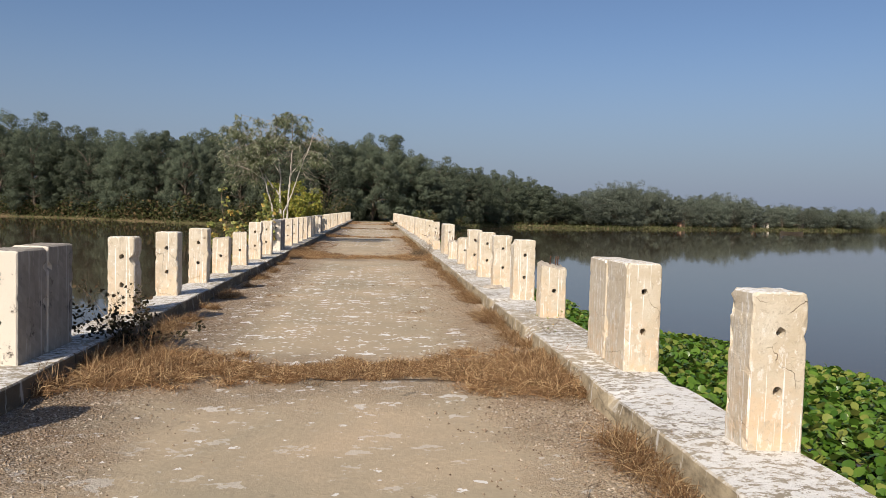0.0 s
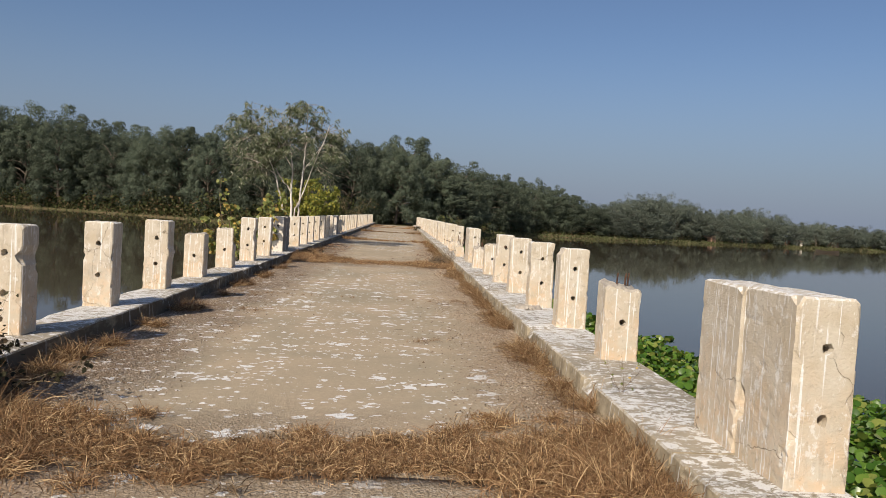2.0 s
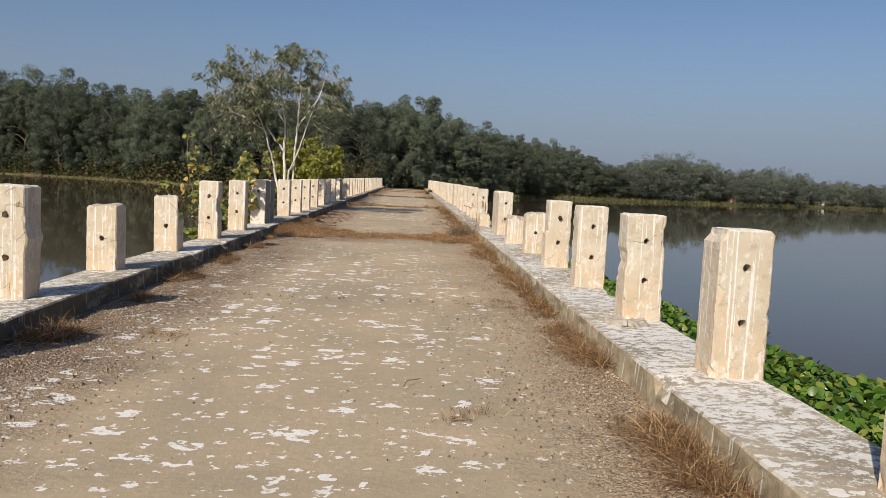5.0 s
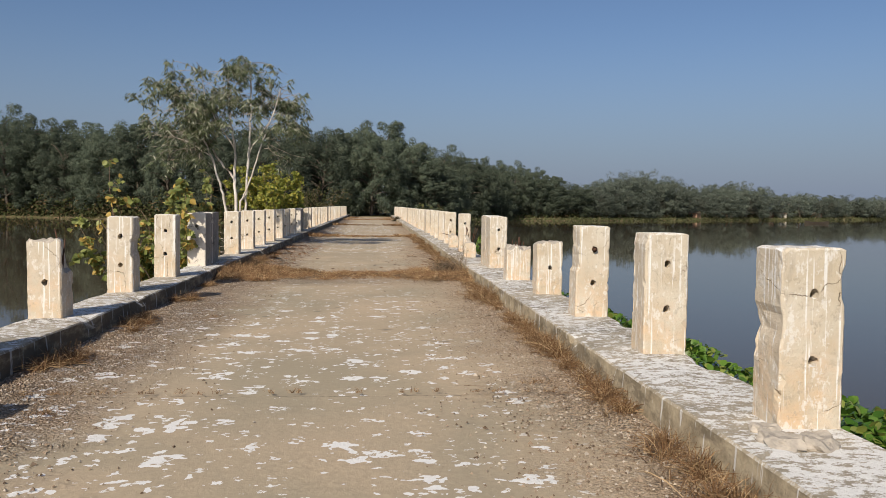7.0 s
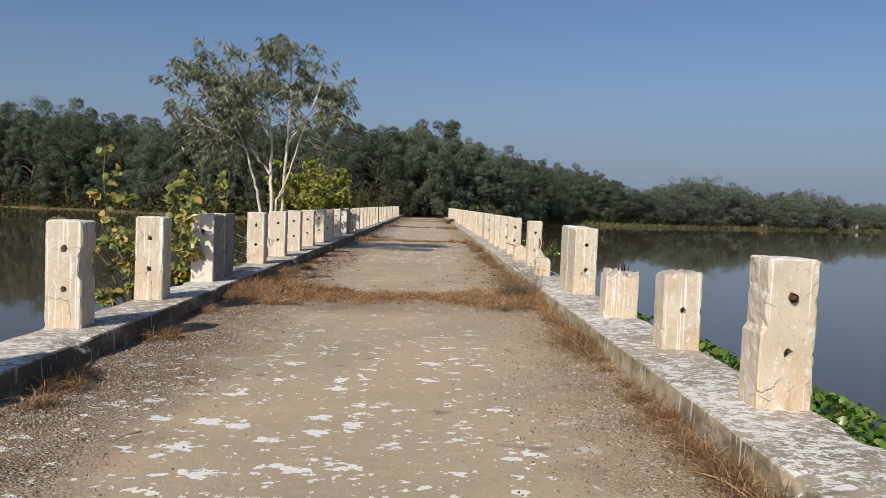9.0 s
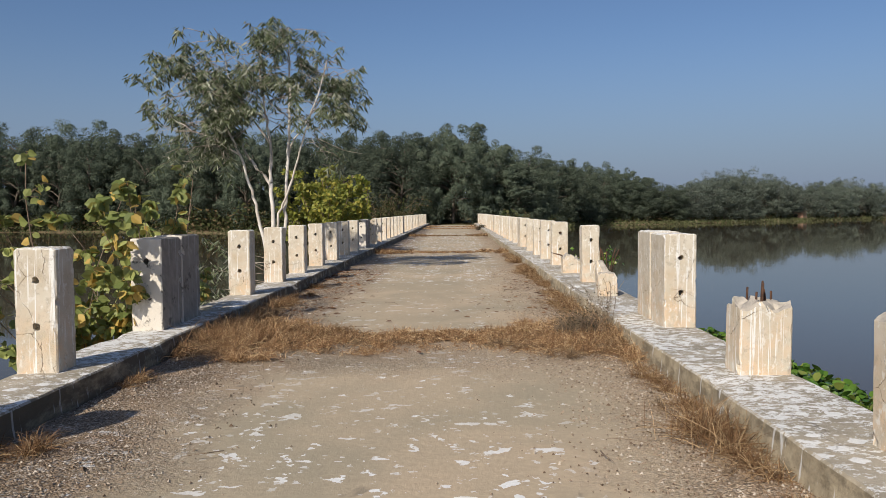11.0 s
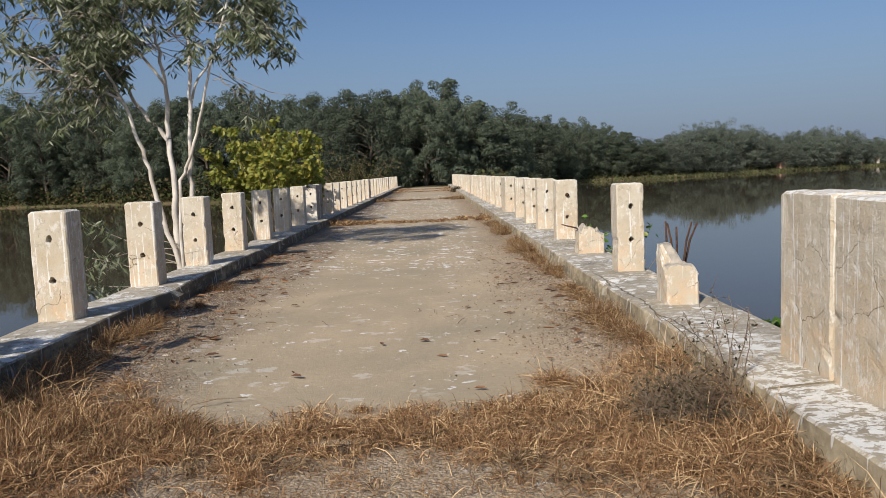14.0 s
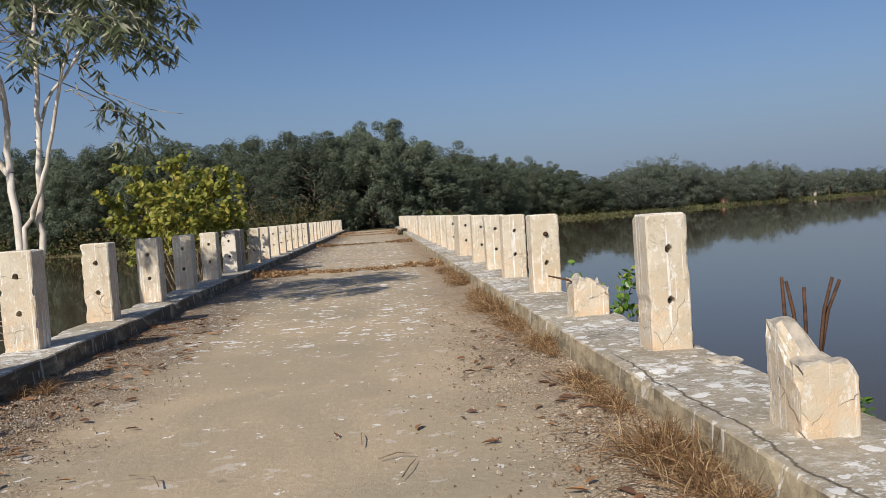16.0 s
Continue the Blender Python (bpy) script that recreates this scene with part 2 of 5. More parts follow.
def deck_material():
    g = Graph("worn_deck_concrete", 0.93, 0.15)
    v = g.coords()
    xyz = g.n("SeparateXYZ", Vector=v)
    x, y = xyz.outputs[0], xyz.outputs[1]
    broad = g.noise(v, 0.55, 5.0, 0.62, 0.6)
    c = g.mix(g.ramp(broad, 0.36, 0.66), (0.375, 0.318, 0.222), (0.52, 0.405, 0.275))
    fine = g.noise(v, 22.0, 6.0, 0.75)
    c = g.mix(g.math('MULTIPLY', g.ramp(fine, 0.35, 0.75), 0.45), c, (0.27, 0.22, 0.16))
    # soil and grit gather along the kerbs
    edge = g.math('ADD', g.math('ABSOLUTE', g.math('ADD', x, -0.08)), g.math('MULTIPLY', g.math('SUBTRACT', g.noise(v, 0.9, 5.0, 0.65), 0.5), 1.9))
    grit = g.ramp(edge, 1.15, 2.0)
    # soil washed out of the two nearer joints
    rough = g.math('MULTIPLY', g.math('SUBTRACT', g.noise(v, 1.3, 5.0, 0.7), 0.5), 2.4)
    for jy in (0.7, 18.6):
        near = g.math('ADD', g.math('ABSOLUTE', g.math('SUBTRACT', y, jy)), rough)
        grit = g.math('MAXIMUM', grit, g.math('MULTIPLY', g.ramp(near, 1.5, 0.6), 0.65))
    # left-hand grit: browner soil, darkened further with painted shade
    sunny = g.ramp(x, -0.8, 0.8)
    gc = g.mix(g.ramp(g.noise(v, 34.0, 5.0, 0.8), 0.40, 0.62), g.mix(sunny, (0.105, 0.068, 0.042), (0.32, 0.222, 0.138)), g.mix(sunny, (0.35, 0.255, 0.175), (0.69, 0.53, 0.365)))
    cell = g.n("TexVoronoi", Vector=v, Scale=55.0)
    stone = g.n("SeparateColor", Color=cell.outputs["Color"]).outputs[0]
    gc = g.mix(g.ramp(stone, 0.55, 0.95), gc, g.mix(0.7, gc, (0.62, 0.55, 0.46)))
    gc = g.mix(g.math('MULTIPLY', g.ramp(cell.outputs["Distance"], 0.45, 0.75), 0.75), gc, (0.10, 0.07, 0.045))
    gc = g.mix(g.ramp(g.noise(v, 1.7, 3.0), 0.45, 0.65), gc, g.mix(0.5, gc, (0.30, 0.19, 0.11)))
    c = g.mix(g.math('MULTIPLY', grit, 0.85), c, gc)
    # bird droppings, thick in some stretches
    dens = g.ramp(g.noise(g.coords((0.5, 0.22, 1)), 1.0, 2.0), 0.22, 0.46)
    busy = g.math('MAXIMUM', g.math('MULTIPLY', g.ramp(y, -1.0, 4.0), g.ramp(y, 17.0, 10.0)), g.math('MULTIPLY', g.ramp(y, 25.0, 32.0), g.ramp(y, 66.0, 55.0)))
    dens = g.math('MULTIPLY', dens, g.math('ADD', g.math('MULTIPLY', busy, 0.66), 0.34))
    centre = g.ramp(g.math('ABSOLUTE', g.math('ADD', x, 0.25)), 2.3, 1.3)
    s1 = splash_mask(g, g.coords((1.0, 1.35, 1)), 4.0, -0.22, 0.42, 1.6)
    s2 = splash_mask(g, g.coords((1.0, 1.2, 1)), 11.0, -0.34, 0.36, 1.2)
    s3 = splash_mask(g, g.coords((1.1, 1.0, 1)), 2.3, -0.34, 0.30, 2.2)
    sm = g.math('MAXIMUM', s1, g.math('MAXIMUM', g.math('MULTIPLY', s2, 0.8), s3))
    wh = g.ramp(g.math('MULTIPLY', sm, g.math('MULTIPLY', dens, centre)), 0.25, 0.55)
    s4 = splash_mask(g, g.coords((1.0, 1.1, 1)), 8.0, -0.55, 0.30, 1.3)
    wh = g.math('MAXIMUM', wh, g.math('MULTIPLY', g.math('MULTIPLY', s4, centre), 0.85))
    dust = g.math('MULTIPLY', g.ramp(g.noise(v, 6.0, 5.0, 0.75), 0.56, 0.68),
                  g.math('MULTIPLY', g.ramp(x, -1.2, -1.9), g.ramp(g.noise(v, 0.45, 2.0), 0.40, 0.55)))
    wh = g.math('MAXIMUM', wh, g.math('MULTIPLY', dust, 0.7))
    c = g.mix(g.math('MULTIPLY', wh, 0.9), c, (0.80, 0.79, 0.76))
    tar = g.ramp(g.noise(v, 2.2, 3.0, 0.5, 0.8), 0.70, 0.74)
    c = g.mix(g.math('MULTIPLY', tar, 0.5), c, (0.12, 0.11, 0.09))
    line = g.math('ABSOLUTE', g.math('SUBTRACT', y, g.math('ADD', g.math('MULTIPLY', g.noise(g.coords((1.2, 0, 0)), 1.0, 5.0), 0.16), 9.55)))
    split = g.math('MULTIPLY', g.ramp(line, 0.010, 0.002), g.ramp(g.noise(g.coords((5.0, 0, 0)), 1.0, 4.0, 0.8), 0.42, 0.60))
    c = g.mix(g.math('MULTIPLY', split, 0.8), c, (0.10, 0.075, 0.05))
    g.colour(c)
    h = g.math('ADD', g.noise(v, 55.0, 5.0, 0.8), g.math('MULTIPLY', g.noise(v, 14.0, 5.0, 0.7), 2.0))
    h = g.math('ADD', h, g.math('MULTIPLY', g.math('SUBTRACT', 0.7, cell.outputs["Distance"]), g.math('MULTIPLY', grit, 1.6)))
    h = g.math('SUBTRACT', h, g.math('MULTIPLY', split, 2.0))
    h = g.math('MULTIPLY', h, g.math('ADD', g.math('MULTIPLY', grit, 1.3), 0.4))
    g.bump(h, 0.7, 0.012)
    return g.m


def leaf_material(name, dark, light, third=None, translucent=0.25, rough=0.55):
    """Foliage whose leaves differ one by one."""
    g = Graph(name, rough, 0.35 if rough < 0.6 else 0.08)
    geo = g.n("NewGeometry")
    r = geo.outputs["Random Per Island"]
    c = g.mix(r, dark, light)
    if third:
        pick = g.ramp(g.math('FRACT', g.math('MULTIPLY', r, 7.31)), 0.72, 0.80)
        c = g.mix(pick, c, third)
    info = g.n("ObjectInfo")
    hs = g.n("HueSaturation", Color=c)
    g.link(g.math('ADD', g.math('MULTIPLY', info.outputs["Random"], 0.5), 0.75), hs.inputs["Value"])
    g.colour(hs.outputs[0])
    tr = g.n("BsdfTranslucent", Color=hs.outputs[0])
    mx = g.n("MixShader", Fac=translucent)
    g.link(g.b.outputs[0], mx.inputs[1])
    g.link(tr.outputs[0], mx.inputs[2])
    g.link(mx.outputs[0], g.t.nodes["Material Output"].inputs[0])
    return g.m


def bark_material(name, pale, dark, scale=6.0):
    g = Graph(name, 0.85, 0.2)
    v = g.coords((1, 1, 0.35))
    c = g.mix(g.ramp(g.noise(v, scale, 5.0), 0.42, 0.62), pale, dark)
    g.colour(c)
    g.bump(g.noise(v, scale * 5, 5.0), 0.5, 0.01)
    return g.m


def water_material():
    g = Graph("lake_water", 0.03, 0.2)
    v = g.coords()
    g.colour(g.mix(g.noise(v, 0.03, 3.0), (0.064, 0.051, 0.033), (0.078, 0.063, 0.042)))
    h = g.math('ADD', g.noise(g.coords((1, 1, 1)), 1.4, 3.0), g.math('MULTIPLY', g.noise(g.coords((0.4, 1, 1)), 0.22, 2.0), 2.0))
    g.bump(h, 0.06, 0.02)
    g.b.inputs["IOR"].default_value = 1.33
    return g.m


def ground_material():
    g = Graph("bank_soil", 0.95, 0.1)
    v = g.coords()
    c = g.mix(g.ramp(g.noise(v, 0.09, 6.0), 0.38, 0.62), (0.24, 0.165, 0.10), (0.12, 0.105, 0.05))
    c = g.mix(g.ramp(g.noise(v, 0.6, 5.0), 0.45, 0.7), c, (0.09, 0.10, 0.04))
    g.colour(c)
    g.bump(g.noise(v, 3.0, 5.0), 0.6, 0.1)
    return g.m


def plain_material(name, a, b, scale=8.0, rough=0.85, metal=0.0):
    g = Graph(name, rough, 0.3)
    v = g.coords()
    g.colour(g.mix(g.ramp(g.noise(v, scale, 5.0), 0.35, 0.65), a, b))
    g.b.inputs["Metallic"].default_value = metal
    g.bump(g.noise(v, scale * 6, 4.0), 0.4, 0.005)
    return g.m


M_POST = post_material("limewashed_concrete", 0.0)
M_POST_GREY = post_material("weathered_limewash", 0.3)
M_POST_BLACK = stained_shaded_material()
M_KERB = kerb_material("kerb_concrete", 0.0)
# left kerb: side colour darkened to stand in for its shade
M_KERB_SHADED = kerb_material("mossy_shaded_kerb_concrete", 1.0)
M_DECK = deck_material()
M_WATER = water_material()
M_GROUND = ground_material()
M_CORE = plain_material("broken_concrete", (0.30, 0.27, 0.23), (0.50, 0.44, 0.36), 14.0)
M_RUST = plain_material("rusty_steel", (0.06, 0.035, 0.025), (0.14, 0.07, 0.04), 30.0, 0.8, 0.3)
M_GRASS = leaf_material("dry_grass_blades", (0.125, 0.068, 0.035), (0.35, 0.21, 0.108), (0.56, 0.40, 0.225), 0.2, 0.8)
M_GRASS_GREY = leaf_material("bleached_grass_blades", (0.13, 0.085, 0.05), (0.34, 0.24, 0.14), (0.09, 0.06, 0.04), 0.2, 0.8)
M_HYACINTH = leaf_material("hyacinth_leaves", (0.050, 0.125, 0.016), (0.145, 0.26, 0.038), (0.25, 0.29, 0.065), 0.22, 0.28)
M_EUC = leaf_material("gum_leaves", (0.10, 0.13, 0.058), (0.25, 0.285, 0.155), (0.46, 0.475, 0.345), 0.35, 0.32)
M_FIG = leaf_material("fig_leaves", (0.16, 0.20, 0.055), (0.38, 0.40, 0.13), (0.55, 0.38, 0.10), 0.3, 0.5)
M_YELLOW = leaf_material("yellow_green_leaves", (0.20, 0.25, 0.045), (0.44, 0.44, 0.09), (0.54, 0.47, 0.09), 0.35, 0.5)
# distance haze is mixed into both woodland leaf colours: paler and bluer
M_WOODS = leaf_material("woodland_leaves", (0.080, 0.104, 0.074), (0.116, 0.143, 0.098), (0.140, 0.156, 0.108), 0.25, 1.0)
M_WOODS_FAR = leaf_material("hazed_woodland_leaves", (0.085, 0.105, 0.085), (0.14, 0.165, 0.125), (0.16, 0.175, 0.135), 0.15, 0.8)
M_SCRUB = leaf_material("scrub_leaves", (0.030, 0.042, 0.018), (0.085, 0.090, 0.035), (0.15, 0.11, 0.06), 0.1, 0.8)
M_REED = leaf_material("shore_weed_leaves", (0.085, 0.10, 0.042), (0.17, 0.18, 0.08), (0.24, 0.21, 0.12), 0.2, 0.8)
M_DEADLEAF = leaf_material("dead_leaves", (0.17, 0.085, 0.045), (0.34, 0.19, 0.10), (0.11, 0.06, 0.04), 0.1, 0.8)
M_WEED = leaf_material("withered_weed_leaves", (0.030, 0.030, 0.018), (0.075, 0.065, 0.035), (0.11, 0.08, 0.05), 0.1, 0.8)
M_PEBBLE = leaf_material("grit_stones", (0.10, 0.068, 0.046), (0.31, 0.235, 0.165), (0.42, 0.36, 0.29), 0.0, 0.9)
M_GUMBARK = bark_material("white_gum_bark", (0.72, 0.67, 0.60), (0.46, 0.40, 0.33), 5.0)
M_GUMTWIG = bark_material("brown_gum_twigs", (0.44, 0.38, 0.31), (0.24, 0.19, 0.14), 6.0)
M_TWIG = bark_material("brown_twig_bark", (0.26, 0.20, 0.14), (0.13, 0.09, 0.06), 9.0)
M_WOODBARK = bark_material("grey_trunk_bark", (0.16, 0.13, 0.10), (0.07, 0.06, 0.045), 3.0)
M_BRICK = plain_material("hut_brick", (0.40, 0.21, 0.13), (0.52, 0.34, 0.23), 2.0)
M_PLASTER = plain_material("hut_plaster", (0.62, 0.55, 0.46), (0.74, 0.68, 0.60), 2.0)
M_THATCH = plain_material("hut_thatch", (0.22, 0.16, 0.10), (0.34, 0.26, 0.16), 3.0)
M_BOAT = plain_material("tarred_boat_wood", (0.03, 0.025, 0.02), (0.07, 0.055, 0.04), 6.0)


# ---- mesh helpers ----
def mesh_of(name, verts, faces, material, smooth=False):
    me = bpy.data.meshes.new(name)
    me.from_pydata([tuple(v) for v in verts], [], [tuple(int(i) for i in f) for f in faces])
    me.materials.append(material)
    if smooth:
        me.polygons.foreach_set("use_smooth", [True] * len(me.polygons))
    me.update()
    return me


def thing(name, label, category, at=(0, 0, 0), group="", kind="", rz=0.0):
    ob = new(name)
    ob.matrix_basis = pose(*at, 0, 0, rz)
    return tagged(ob, label, category, group, kind)


def piece(name, me, parent, label=""):
    ob = new(name, me)
    ob.parent = parent
    return tagged(ob, label)


def tube(verts, faces, path, radii, sides=7):
    """Adds a tapered tube along a path of points."""
    path = [Vector(p) for p in path]
    start = len(verts)
    for i, p in enumerate(path):
        d = (path[min(i + 1, len(path) - 1)] - path[max(i - 1, 0)]).normalized()
        a = d.orthogonal().normalized()
        b = d.cross(a)
        for s in range(sides):
            ang = 2 * math.pi * s / sides
            verts.append(p + (a * math.cos(ang) + b * math.sin(ang)) * radii[i])
    for i in range(len(path) - 1):
        for s in range(sides):
            q = (s + 1) % sides
            o = start + i * sides
            faces.append((o + s, o + q, o + sides + q, o + sides + s))
    faces.append(tuple(start + (len(path) - 1) * sides + s for s in range(sides)))


def cards(centres, along, across, shape):
    """Leaves: each is the shape's outline laid along two directions. Arrays of n x 3."""
    n, k = len(centres), len(shape)
    v = np.zeros((n, k, 3))
    normal = np.cross(along, across)
    normal /= np.linalg.norm(normal, axis=1)[:, None] + 1e-9
    size = np.linalg.norm(along, axis=1)[:, None]
    for j, (u, w, h) in enumerate(shape):
        v[:, j] = centres + along * u + across * w + normal * size * h
    return v.reshape(-1, 3)


def card_faces(n, pattern, k, start=0):
    base = (np.arange(n) * k + start)[:, None]
    return [tuple(row) for f in pattern for row in (base + np.array(f)[None, :]).tolist()]


def units(n):
    d = rng.normal(size=(n, 3))
    return d / np.linalg.norm(d, axis=1)[:, None]


LANCE = [(0, 0, 0), (0.4, 0.5, -0.03), (1.0, 0, -0.12), (0.4, -0.5, -0.03)]
LANCE_F = [(0, 1, 2, 3)]
BROAD = [(0, 0, 0), (0.25, 0.42, 0.05), (0.62, 0.44, 0.04), (1.0, 0, -0.08), (0.62, -0.44, 0.04), (0.25, -0.42, 0.05), (0.5, 0, -0.02)]
ROUND = [(0, 0, 0), (0.12, 0.32, 0.05), (0.45, 0.5, 0.09), (0.8, 0.4, 0.05), (1.0, 0, -0.03), (0.8, -0.4, 0.05), (0.45, -0.5, 0.09), (0.12, -0.32, 0.05), (0.5, 0, 0.0)]
ROUND_F = [(i, 8, (i + 1) % 8) for i in range(8)]
BROAD_F = [(0, 6, 1), (1, 6, 2), (2, 6, 3), (3, 6, 4), (4, 6, 5), (5, 6, 0)]


def foliage(name, centres, length, width, droop, material, shape=LANCE, faces=LANCE_F):
    """A mesh of leaves about the given points; droop 0 is any way, 1 is hanging."""
    n = len(centres)
    d = units(n)
    d[:, 2] = d[:, 2] * (1 - droop) - droop * 0.9
    d /= np.linalg.norm(d, axis=1)[:, None]
    a = np.cross(d, units(n))
    a /= np.linalg.norm(a, axis=1)[:, None] + 1e-9
    ln = rng.uniform(0.7, 1.25, (n, 1)) * length
    v = cards(np.asarray(centres), d * ln, a * ln * (width / length), shape)
    return mesh_of(name, v, card_faces(n, faces, len(shape)), material)


def wander(p, d, length, steps, wobble, rise=0.0):
    """A path from p in the direction d that bends at random."""
    pts, q, d = [Vector(p)], Vector(p), Vector(d).normalized()
    for _ in range(steps):
        d = (d + Vector(rng.normal(size=3)) * wobble + Vector((0, 0, rise))).normalized()
        q = q + d * (length / steps)
        pts.append(q.copy())
    return pts


# ---- lake, land and shore ----
# shoreline as seen on the plan: y over x
SHORE = [(-2500, 900), (-600, 230), (-220, 165), (-110, 150), (-60, 143), (-32, 126), (-17, 119), (-9, 108), (-4.2, 97), (4.2, 97), (9, 108), (15, 140),
         (27, 164), (46, 173), (80, 198), (112, 222), (150, 245), (210, 295), (330, 420), (620, 700), (2500, 1900)]


def shore_y(x):
    xs, ys = zip(*SHORE)
    return float(np.interp(x, xs, ys))


def build_land():
    xs = sorted(set([x for x, _ in SHORE] + list(range(-240, 260, 6)) + [-4.5 + 1.5 * k for k in range(7)]))
    prof = [(-2500, -3.0), (-12, -3.0), (-1.5, -1.9), (0, -1.62), (1.2, -1.42), (4, -1.15), (9, -0.75), (20, -0.35), (60, 0.3), (400, 1.5), (3500, 4.0)]
    verts, faces = [], []
    for x in xs:
        sy = shore_y(x) + 1.6 * noise.noise((x * 0.11, 0, 0)) + 0.8 * noise.noise((x * 0.37, 3, 0))
        approach = max(0.0, 1 - abs(x) / 9.0)
        for d, z in prof:
            z2 = z + (0.35 * noise.noise((x * 0.08, d * 0.1, 5)) if d > 1 else 0)
            if 1 < d < 100:
                z2 = z2 * (1 - approach) + -0.12 * approach
            verts.append((x, sy + d, z2))
    k = len(prof)
    for i in range(len(xs) - 1):
        for j in range(k - 1):
            faces.append((i * k + j, (i + 1) * k + j, (i + 1) * k + j + 1, i * k + j + 1))
    ob = new("ground", mesh_of("ground", verts, faces, M_GROUND, True))
    tagged(ob, "brown and green soil bank sloping into the lake", "ground", kind="structure")


build_land()
wv, wf = [], []
for i in range(41):
    for j in range(41):
        wv.append((-2500 + 125 * i, -2400 + 125 * j, WATER_Z))
for i in range(40):
    for j in range(40):
        wf.append((i * 41 + j, (i + 1) * 41 + j, (i + 1) * 41 + j + 1, i * 41 + j + 1))
tagged(new("water", mesh_of("water", wv, wf, M_WATER)), "still dark lake water mirroring sky and trees", "lake", kind="structure")

# ---- the bridge: deck slabs, kerbs, piers ----
JOINTS = [SPAN * k + 0.62 for k in range(-1, 6)]   # where one span meets the next


def build_deck(y0, y1, n):
    nx, ny = 33, 110
    verts, faces = [], []
    for i in range(nx):
        x = -2.6 + 5.2 * i / (nx - 1)
        for j in range(ny):
            y = y0 + 0.02 + (y1 - y0 - 0.04) * j / (ny - 1)
            z = 0.012 * noise.noise((x * 0.7, y * 0.7, 0)) + 0.006 * noise.noise((x * 3, y * 3, 2))
            e = max(0.0, abs(x) - 1.5)
            z += 0.02 * e * (1 + noise.noise((x * 1.3, y * 1.3, 7)))
            verts.append((x, y, z))
    for i in range(nx - 1):
        for j in range(ny - 1):
            faces.append((i * ny + j, (i + 1) * ny + j, (i + 1) * ny + j + 1, i * ny + j + 1))
    b = len(verts)
    ring = [j for j in range(ny)] + [i * ny + ny - 1 for i in range(1, nx)] + [(nx - 1) * ny + j for j in range(ny - 2, -1, -1)] + [i * ny for i in range(nx - 2, 0, -1)]
    for r in ring:
        verts.append((verts[r][0], verts[r][1], -0.4))
    m = len(ring)
    for q in range(m):
        faces.append((ring[q], ring[(q + 1) % m], b + (q + 1) % m, b + q))
    faces.append(tuple(b + q for q in range(m)))
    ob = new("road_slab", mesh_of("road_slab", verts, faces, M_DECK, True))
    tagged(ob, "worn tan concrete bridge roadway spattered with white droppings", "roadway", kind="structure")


def build_kerb(side, y0, y1):
    """A kerb with chipped edges. side: 1 or -1."""
    prof = [(2.44, -0.05), (2.455, 0.10), (2.462, 0.205), (2.475, 0.219), (2.62, 0.222), (2.80, 0.224), (2.98, 0.222), (3.07, 0.217), (3.088, 0.195), (3.10, -0.05), (3.10, -0.55), (2.50, -0.55)]
    if side > 0:                       # this kerb is wider and reaches farther into the roadway
        prof = [(x - 0.135 if x < 2.6 else x, z) for x, z in prof]
    ny = int((y1 - y0) / 0.11)
    k = len(prof)
    verts, faces = [], []
    for j in range(ny + 1):
        y = y0 + 0.015 + (y1 - y0 - 0.03) * j / ny
        chip = max(0.0, noise.noise((y * 1.7, side * 5, 0)) - 0.18) * 0.10 + max(0.0, noise.noise((y * 0.6, side * 9, 4)) - 0.25) * 0.10
        chip2 = max(0.0, noise.noise((y * 1.5, side * 5, 9)) - 0.18) * 0.13
        for i, (x, z) in enumerate(prof):
            dx = 0.010 * noise.noise((x * 3, y * 2.2, z * 4 + side)) + 0.02 * noise.noise((y * 0.35, side, 3))
            dz = 0.008 * noise.noise((x * 4, y * 2.5, 8 + side))
            if i in (2, 3):
                dx += chip
                dz -= chip * 0.9
            if i in (7, 8):
                dx -= chip2
                dz -= chip2 * 0.7
            verts.append((side * (x + dx), y, z + dz))
    for j in range(ny):
        for i in range(k):
            q = (i + 1) % k
            f = (j * k + i, (j + 1) * k + i, (j + 1) * k + q, j * k + q)
            faces.append(f if side > 0 else f[::-1])
    faces.append(tuple(range(k)) if side < 0 else tuple(range(k))[::-1])
    faces.append(tuple(ny * k + i for i in range(k)) if side > 0 else tuple(ny * k + i for i in range(k))[::-1])
    ob = new("kerb", mesh_of("kerb", verts, faces, M_KERB if side > 0 else M_KERB_SHADED, False))
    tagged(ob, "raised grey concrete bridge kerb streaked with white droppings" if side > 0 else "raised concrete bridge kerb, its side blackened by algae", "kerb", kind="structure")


def build_pier(y):
    verts, faces = [], []
    for z, s in ((-3.2, 1.0), (-1.0, 0.97), (-0.95, 1.12), (-0.56, 1.12)):
        for a in range(24):
            t = 2 * math.pi * a / 24
            verts.append((math.copysign(abs(math.cos(t)) ** 0.5, math.cos(t)) * 2.6 * s, y + math.sin(t) * 0.55 * s, z))
    for r in range(3):
        for a in range(24):
            q = (a + 1) % 24
            faces.append((r * 24 + a, r * 24 + q, r * 24 + 24 + q, r * 24 + 24 + a))
    faces.append(tuple(72 + a for a in range(24)))
    tagged(new("bridge_pier", mesh_of("bridge_pier", verts, faces, M_KERB)), "grey concrete pier wall under the bridge joint", "pier", kind="structure")


for n in range(len(JOINTS) - 1):
    build_deck(JOINTS[n], JOINTS[n + 1], n)
    for side in (1, -1):
        build_kerb(side, JOINTS[n], JOINTS[n + 1])
for y in JOINTS:
    build_pier(y)


